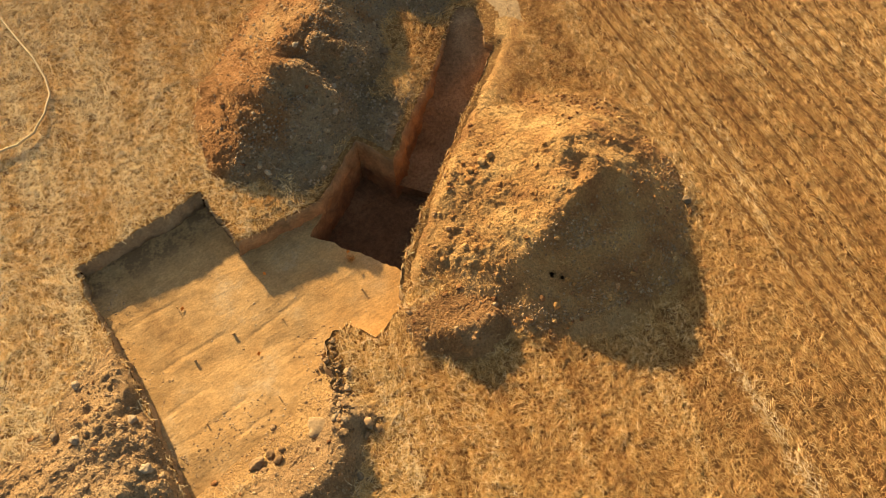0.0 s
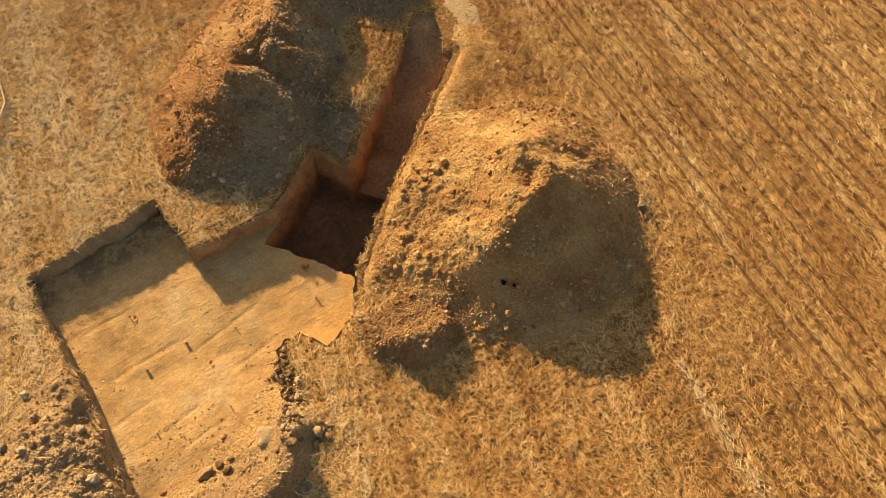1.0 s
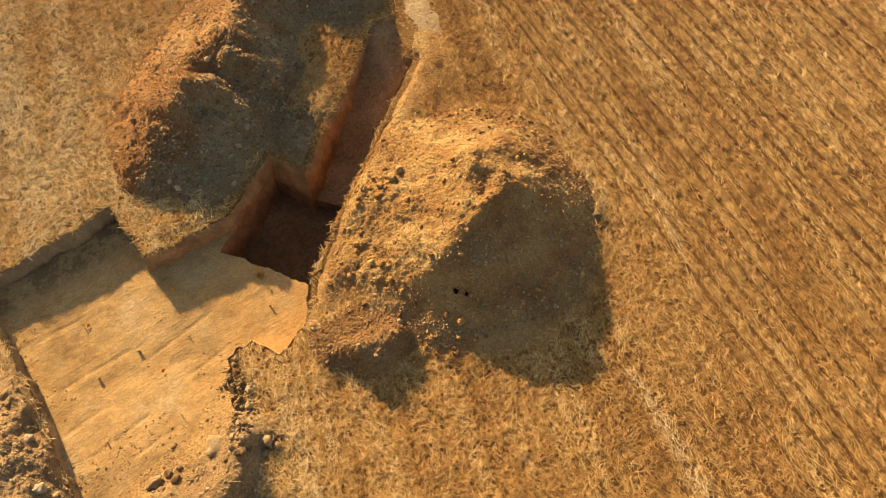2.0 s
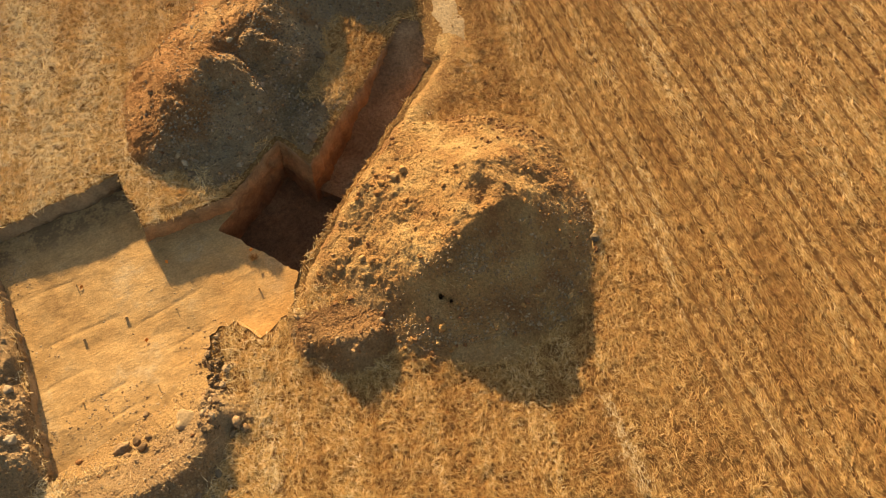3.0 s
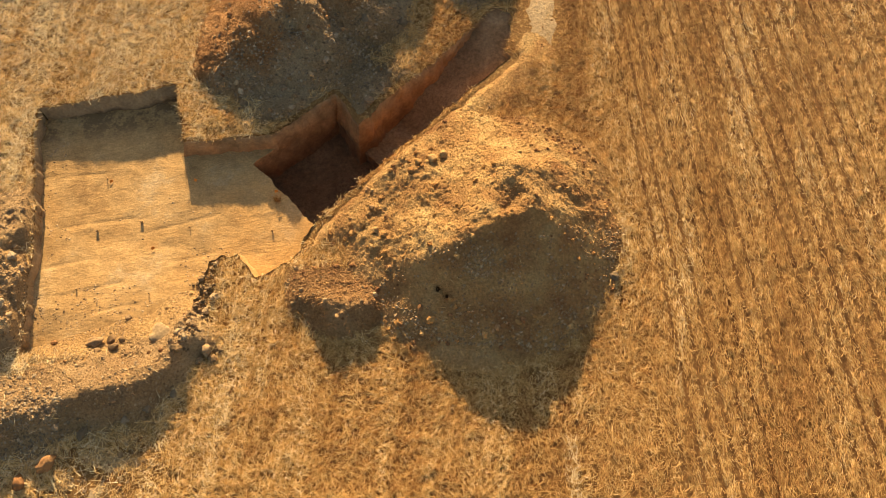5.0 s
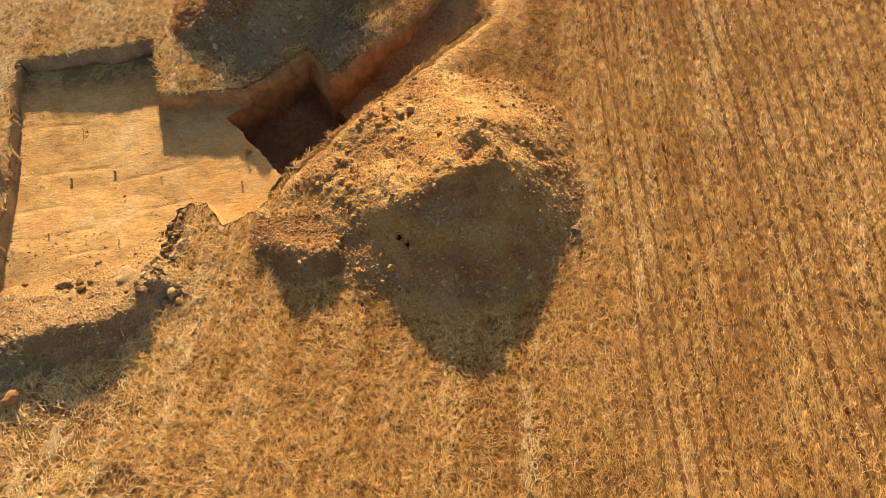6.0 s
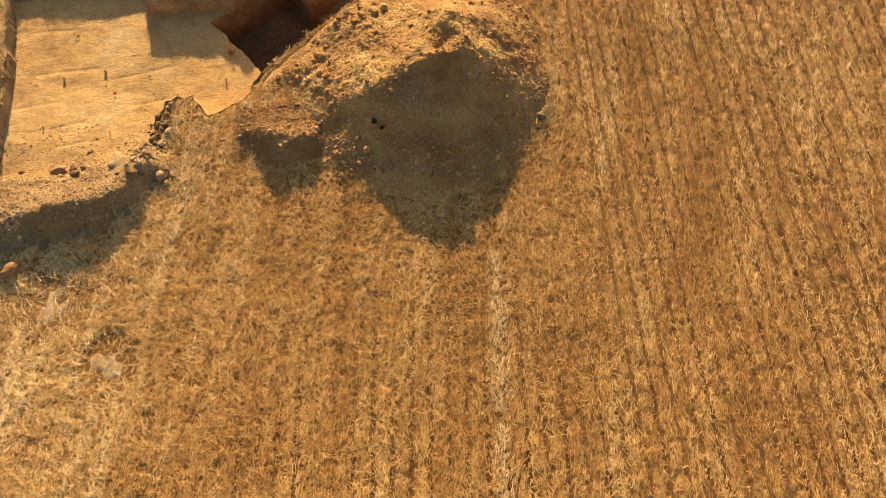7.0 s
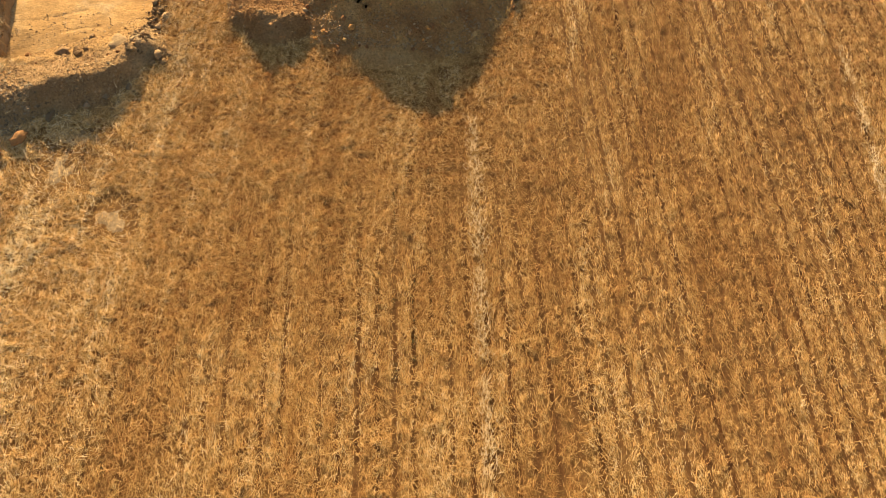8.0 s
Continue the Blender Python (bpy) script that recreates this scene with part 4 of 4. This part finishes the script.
def dress(key, box, n_fine, n_big, fine_mat, big_mats, where, seed, small=(0.012, 0.05), big=(0.055, 0.12), floor_too=False):
    """Crumbs and single clods on a heap, as its parts."""
    heap, form = HEAPS[key], FORMS[key]
    x, y, h, rs = spread(form, box, n_fine, seed, where, floor_too)
    n = len(x)
    size = small[0] + (small[1] - small[0]) * rs.rand(n) ** 3.5
    ob = part("loose_earth", rubble("loose_earth", x, y, h, size, fine_mat, seed), heap)
    tagged(ob, kind="stuff")
    x, y, h, rs = spread(form, box, n_big * 12, seed + 1, where, floor_too)
    meshes = [lump_mesh("clod", m, seed * 3 + k, 2, 0.7, 0.5) for k in range(6) for m in big_mats]
    for k in range(min(n_big, len(x))):
        s2 = big[0] + (big[1] - big[0]) * rs.rand() ** 2.2
        ob = part("clod", meshes[rs.randint(len(meshes))], heap)
        ob.matrix_basis = pose(x[k], y[k], h[k] + s2 * 0.03, rs.uniform(-25, 25), rs.uniform(-25, 25), rs.uniform(0, 360)) @ Matrix.Scale(s2 / 2, 4)


def foot(low, high):
    return lambda x, y, h: np.where(h < low, 1.0, np.where(h < high, 0.45, 0.16))


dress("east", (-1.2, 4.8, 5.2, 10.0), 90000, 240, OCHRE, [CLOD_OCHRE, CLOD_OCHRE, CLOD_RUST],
      lambda x, y, h: np.clip(foot(0.16, 0.4)(x, y, h) + 0.4 * (y > 6.9 + 0.35 * (x - 1.3)) + 0.6 * (np.hypot(x - 0.5, (y - 7.9) * 0.7) < 0.75) + 0.4 * (np.hypot(x - 3.9, y - 8.0) < 0.6), 0.08, 1), 101, (0.012, 0.055), (0.05, 0.13))
dress("tail", (-1.5, 1.1, 5.0, 6.8), 22000, 60, TAIL, [CLOD_DULL, CLOD_RUST], lambda x, y, h: 0.9 + 0 * x, 111, (0.015, 0.07), (0.05, 0.12))
dress("north", (-4.3, 1.9, 8.8, 15.0), 95000, 240, RUST, [CLOD_DULL, STONE, CLOD_DULL, CLOD_RUST],
      lambda x, y, h: np.where(x + 0.9 * (12 - y) > -1.4, 0.8, 0.7), 121, (0.014, 0.07), (0.05, 0.13))
dress("south", (-7.5, -1.4, 2.3, 5.9), 36000, 150, CLOD_DULL, [CLOD_DULL, CLOD_DULL, CLOD_RUST], lambda x, y, h: 0.85 + 0 * x, 131, (0.012, 0.06), (0.05, 0.13), True)
dress("west", (-8.5, -5.0, 3.1, 7.5), 45000, 180, CLOD_DULL, [CLOD_DULL, CLOD_DULL, CLOD_RUST], lambda x, y, h: 0.85 + 0 * x, 141, (0.015, 0.065), (0.05, 0.12))

def gravel(key, box, n, seed, where, material, label):
    """Small pale stones that have rolled down a heap's side."""
    x, y, h, rs = spread(FORMS[key], box, n, seed, where)
    ob = part("gravel", rubble("gravel", x, y, h + 0.008, 0.02 + 0.055 * rs.rand(len(x)) ** 2.5, material, seed), HEAPS[key], label)
    tagged(ob, kind="stuff")


gravel("north", (-3.3, 1.6, 8.9, 13.5), 15000, 181, lambda x, y, h: np.where(x + 0.9 * (12 - y) > -1.3, 1.0, 0.12), STONE, "grey stones on the shaded slope")
gravel("east", (0.4, 4.3, 5.4, 7.8), 12000, 182, lambda x, y, h: np.where(y < 6.8 + 0.35 * (x - 1.3), np.where((h < 0.2) | ((h > 0.6) & (x < 2.2)), 1.0, 0.3), 0.0) * (np.hypot(x - 1.43, y - 6.11) > 0.2), CLOD_DULL, "small stones on the shaded slope")
gravel("east", (2.0, 4.7, 6.6, 9.9), 5200, 186, lambda x, y, h: np.where(h < 0.16, 1.0, np.where(h < 0.3, 0.35, 0.03)) * np.where(np.hypot(x - 3.85, y - 7.9) < 0.8, 1.0, 0.6), CLOD_RUST, "rusty crumbs round the heap's foot")
gravel("south", (-7.0, -1.8, 2.6, 4.6), 7000, 183, lambda x, y, h: np.where(y < 3.75 - 0.55 * (x + 4), 1.0, 0.1), STONE, "grey stones at the shaded foot")

# the two burrows that go into the east heap's shaded side
for bx, by in BURROWS:
    bz = float(form_east(np.array([bx]), np.array([by]))[0])
    bm = bmesh.new()
    ring = bmesh.ops.create_cone(bm, cap_ends=True, segments=10, radius1=0.042, radius2=0.058, depth=0.26)
    top = [f for f in bm.faces if f.normal.z > 0.9]
    bmesh.ops.delete(bm, geom=top, context="FACES")
    me = bpy.data.meshes.new("burrow")
    bm.to_mesh(me)
    bm.free()
    me.materials.append(PITFLOOR)
    ob = part("burrow", me, HEAPS["east"], "small dark burrow")
    ob.matrix_basis = pose(bx, by + 0.055, bz - 0.095, 28, 0, 0)

# dark clods along the cut's broken edge
rs = np.random.RandomState(145)
EDGECLOD = clod_material("dark_clod", (0.13, 0.085, 0.045), (0.22, 0.145, 0.075), (0.33, 0.22, 0.115))
meshes = [lump_mesh("clod", m, 700 + k, 2, 0.6, 0.6) for k in range(4) for m in (CLOD_DULL, EDGECLOD)]
for k in range(110):
    y = rs.uniform(4.7, 6.3)
    x = -2.44 + 0.1 * (y - 5.6) + rs.normal(0, 0.12)
    s2 = 0.045 + 0.11 * rs.rand() ** 2
    a, b = np.array([x]), np.array([y])
    z = float(floor_height(a, b)[0]) if cut_distance(a, b)[0] < 0 else max(float(heap_height(a, b)[0]), float(field_height(a, b)[0]))
    ob = tagged(new("earth_clod", meshes[rs.randint(8)]), "dark grey-brown earth clod at the trench's broken edge", "earth clod", "clods along the trench edge")
    ob.matrix_basis = pose(x, y, z + s2 * 0.2, rs.uniform(-25, 25), rs.uniform(-25, 25), rs.uniform(0, 360)) @ Matrix.Scale(s2 / 2, 4)

# crumbs fallen on the trench floor
rs = np.random.RandomState(151)
x, y = rs.uniform(-6, -0.9, 30000), rs.uniform(4.4, 9.6, 30000)
near_west, near_east = edge_distance(x, y, WEST), edge_distance(x, y, EAST[4:])
near_north = edge_distance(x, y, [(-5.95, 8.55), (-3.86, 9.32)]) + 0.5 * np.abs(fbm(x, y, 0.5, 2, 13))
near_side = edge_distance(x, y, [INNER, JOIN])
chance = np.clip(0.10 - near_north, 0, 1) * 9 + np.clip(0.2 - near_side, 0, 1) * 5 + np.clip(0.5 - near_west, 0, 1) * 1.2 + np.clip(0.6 - near_east, 0, 1) * 1.2 + np.clip(5.9 - y, 0, 1) * 1.5 + 0.02
keep = inside(x, y, floor_ring) & (rs.rand(len(x)) < 0.8 * chance * np.clip(vnoise(x, y, 0.35, 12) * 2.4 - 0.6, 0.05, 1)) & (form_south(x, y) < -D_FLOOR + 0.05)
x, y = x[keep], y[keep]
crumbs = rubble("floor_crumbs", x, y, floor_height(x, y), 0.012 + 0.06 * rs.rand(len(x)) ** 3.5, CLOD_DULL, 152, 0.4)
tagged(new("floor_crumbs", crumbs), "brown crumbs of earth fallen on the trench floor", "earth crumbs", kind="stuff")

# scattered crumbs round the heaps, on the stubble
rs = np.random.RandomState(161)
x, y = rs.uniform(-8, 5, 30000), rs.uniform(2, 14.5, 30000)
h = heap_height(x, y)
near = np.clip((h + 0.012) / 0.03, 0, 1)
keep = ((cut_distance(x, y) > 0)) & (h < 0.04) & (h > -0.2) & (rs.rand(len(x)) < near * 0.3)
x, y = x[keep], y[keep]
crumbs = rubble("field_crumbs", x, y, field_height(x, y) + 0.02, 0.012 + 0.055 * rs.rand(len(x)) ** 2.5, CLOD_RUST, 162)
tagged(new("field_crumbs", crumbs), "crumbs of dug earth scattered on the straw", "earth crumbs", kind="stuff")


PILESTONE = clod_material("brown_stone", (0.22, 0.135, 0.066), (0.29, 0.185, 0.095), (0.36, 0.24, 0.13), 30.0)
PALESTONE = clod_material("buff_stone", (0.36, 0.25, 0.135), (0.42, 0.30, 0.165), (0.47, 0.345, 0.20), 30.0)


def ground_at(x, y):
    a, b = np.array([x]), np.array([y])
    if cut_distance(a, b)[0] < 0:
        return float(max(floor_height(a, b)[0], form_south(a, b)[0]))
    return float(max(heap_height(a, b)[0], field_height(a, b)[0]))


def stone(x, y, length, seed, label, material=STONE, flat=0.6, sink=0.2, tilt=0):
    me = lump_mesh("stone", material, seed, 3, flat, 0.5)
    ob = new("stone", me)
    ob.matrix_basis = pose(x, y, ground_at(x, y) + length * flat * (0.5 - sink), tilt, tilt * 0.4, (seed * 67) % 360) @ Matrix.Scale(length / 2, 4)
    return tagged(ob, label, "stone", "loose stones")


for row in ((-3.92, 4.72, 0.28, 11), (-3.68, 4.80, 0.20, 12), (-3.80, 4.56, 0.13, 13), (-3.58, 4.66, 0.18, 14), (-3.50, 4.82, 0.13, 15)):
    stone(*row, "brown stone in a small pile on the earth bank", PILESTONE, 0.5, 0.25)
stone(-2.86, 4.92, 0.40, 21, "pale buff boulder sunk in the earth bank", PALESTONE, 0.22, 0.42)
stone(-2.56, 5.02, 0.19, 22, "pale buff stone on the earth bank", PALESTONE, 0.35, 0.3)
for row in ((-2.12, 4.80, 0.19, 23), (-2.00, 4.68, 0.15, 24), (-2.20, 4.62, 0.14, 25), (-1.92, 4.84, 0.12, 26)):
    stone(*row, "grey-brown stone at the end of the bank", PILESTONE)
stone(4.20, 6.92, 0.17, 27, "buff stone lying on the stubble beside the heap", STONE)
for row in ((-3.64, 3.28, 0.20, 28), (-3.05, 3.55, 0.13, 29), (-2.75, 3.75, 0.12, 30), (-2.45, 4.05, 0.13, 31), (-4.0, 3.3, 0.12, 32)):
    stone(*row, "grey stone at the shaded foot of the bank")
stone(-4.03, 2.78, 0.30, 33, "reddish earth clod on the straw", CLOD_RUST)
stone(-4.35, 2.45, 0.24, 34, "reddish earth clod on the straw", CLOD_RUST)
for row in ((-5.55, 5.88, 0.17, 35), (-6.75, 6.0, 0.16, 36), (-6.4, 5.8, 0.17, 37), (-5.45, 5.05, 0.19, 38), (-6.35, 6.72, 0.15, 39)):
    stone(*row, "pale flat stone on the grey rubble")
for row in ((-2.55, 9.35, 0.15, 40), (-0.35, 9.75, 0.18, 41), (-0.62, 11.2, 0.22, 42), (-1.9, 9.75, 0.13, 43), (-1.2, 10.3, 0.15, 44), (0.0, 11.5, 0.2, 45)):
    stone(*row, "grey stone on the shaded side of the heap")
for row in ((1.30, 5.70, 0.14, 46), (0.78, 5.62, 0.12, 47), (0.20, 7.12, 0.14, 48), (0.35, 7.02, 0.12, 49), (0.62, 8.25, 0.15, 50), (0.95, 8.52, 0.17, 51), (1.12, 8.62, 0.14, 52), (0.72, 8.45, 0.14, 53)):
    stone(*row, "ochre earth clod at the heap's foot", CLOD_OCHRE)


# ---- pegs and flags on the trench floor ----
def plain(name, colour, rough=0.7):
    m, t, b = nodes_of(name, rough)
    pos = t.nodes.new("ShaderNodeNewGeometry").outputs["Position"]
    col = mixed(t, 0.6, colour, ramp(t, noise_of(t, pos, 60.0), [(0.3, grey(0.6)), (0.7, grey(1.2))]), "MULTIPLY")
    t.links.new(col, b.inputs["Base Color"])
    return m


PEGWOOD, ORANGE, HOSE = plain("pale_peg_wood", (0.52, 0.35, 0.17)), plain("orange_tag", (0.85, 0.26, 0.04)), plain("pale_hose", (0.50, 0.39, 0.235), 0.6)


def tapered(bm, r0, r1, height, z=0.0, sides=7):
    made = bmesh.ops.create_cone(bm, cap_ends=True, segments=sides, radius1=r0, radius2=r1, depth=height)
    bmesh.ops.translate(bm, verts=made["verts"], vec=(0, 0, z + height / 2))


def peg(x, y, height, width, seed):
    """A flat pale stake: a thin board with chamfered edges, its point in the earth."""
    rs = np.random.RandomState(seed)
    bm = bmesh.new()
    bmesh.ops.create_cube(bm, size=1.0)
    bmesh.ops.scale(bm, verts=bm.verts, vec=(width, 0.012, height + 0.05))
    bmesh.ops.translate(bm, verts=bm.verts, vec=(0, 0, (height - 0.05) / 2))
    for v in bm.verts:
        if v.co.z < 0:
            v.co.x *= 0.35
    bmesh.ops.bevel(bm, geom=bm.edges[:], offset=0.0025, segments=1, affect="EDGES")
    me = bpy.data.meshes.new("peg")
    bm.to_mesh(me)
    bm.free()
    me.materials.append(PEGWOOD)
    thing = tagged(new("peg", me), "short flat pale wooden stake standing in the trench floor", "peg", "pegs on the trench floor")
    thing.matrix_basis = pose(x, y, ground_at(x, y), rs.uniform(-5, 5), rs.uniform(-5, 5), 17 + rs.uniform(-15, 15))


for k, (x, y, h, w) in enumerate(((-3.86, 6.98, 0.055, 0.06), (-4.55, 6.70, 0.055, 0.055), (-3.03, 7.0, 0.045, 0.022), (-3.37, 5.70, 0.05, 0.022), (-4.55, 5.60, 0.045, 0.03), (-1.62, 7.12, 0.05, 0.035), (-4.68, 7.72, 0.06, 0.02))):
    peg(x, y, h, w, 300 + k)


def marker_flag(x, y, height, seed):
    """A wire pin with an orange tag."""
    rs = np.random.RandomState(seed)
    thing = new("marker_flag")
    tagged(thing, "small orange tag on a wire pin in the trench floor", "marker flag", "marker flags")
    thing.matrix_basis = pose(x, y, ground_at(x, y), 0, rs.uniform(-12, 12), rs.uniform(0, 360))
    bm = bmesh.new()
    tapered(bm, 0.003, 0.003, height + 0.03, -0.03, 6)
    me = bpy.data.meshes.new("pin")
    bm.to_mesh(me)
    bm.free()
    me.materials.append(PEGWOOD)
    part("pin", me, thing)
    bm = bmesh.new()
    bmesh.ops.create_cube(bm, size=1.0)
    bmesh.ops.scale(bm, verts=bm.verts, vec=(0.055, 0.045, 0.004))
    bmesh.ops.rotate(bm, verts=bm.verts, cent=(0, 0, 0), matrix=Matrix.Rotation(radians(35), 3, "X"))
    bmesh.ops.translate(bm, verts=bm.verts, vec=(0.025, 0, height))
    me = bpy.data.meshes.new("tag")
    bm.to_mesh(me)
    bm.free()
    me.materials.append(ORANGE)
    part("tag", me, thing, "orange plastic tag")


for k, (x, y, h) in enumerate(((-3.14, 7.86, 0.05), (-1.72, 7.80, 0.15), (-3.55, 6.50, 0.03), (-4.62, 7.66, 0.03))):
    marker_flag(x, y, h, 320 + k)

# a bundle of weeds at the pit's edge
rs = np.random.RandomState(333)
n = 60
bundle = stalks("dry_weed", -1.66 + rs.normal(0, 0.03, n), 7.72 + rs.normal(0, 0.03, n), np.full(n, -D_FLOOR), rs.uniform(0.06, 0.16, n), rs.uniform(0.005, 0.010, n), rs.uniform(0, 2 * np.pi, n), rs.uniform(0.8, 1.5, n), STUBBLE)
tagged(new("dry_weed", bundle), "dry brown weed standing at the pit's edge", "weed")

# ---- the pale hose on the straw ----
curve = bpy.data.curves.new("hose", "CURVE")
curve.dimensions, curve.bevel_depth, curve.bevel_resolution = "3D", 0.022, 2
points = [(-7.0, 15.2), (-6.83, 14.50), (-6.53, 13.80), (-6.31, 13.32), (-6.14, 12.77), (-6.10, 12.39), (-6.22, 11.98), (-6.44, 11.60), (-6.76, 11.42), (-7.15, 11.37), (-8.2, 11.2)]
line = curve.splines.new("POLY")
smooth = resample([(x, y, 0) for x, y in points], 0.12)
line.points.add(len(smooth) - 1)
for k, (x, y, _) in enumerate(smooth):
    lifted = 0.05 + 0.055 * float(np.clip((12.4 - y) / 0.6, 0, 1))
    line.points[k].co = (x, y, ground_at(x, y) + lifted, 1)
curve.materials.append(HOSE)
hose_tmp = new("hose_form", curve)
hose_mesh = bpy.data.meshes.new_from_object(hose_tmp.evaluated_get(bpy.context.evaluated_depsgraph_get()))
bpy.data.objects.remove(hose_tmp)
hose_mesh.materials.clear()
hose_mesh.materials.append(HOSE)
tagged(new("hose", hose_mesh), "pale buff hose lying in a loop on the straw", "hose")
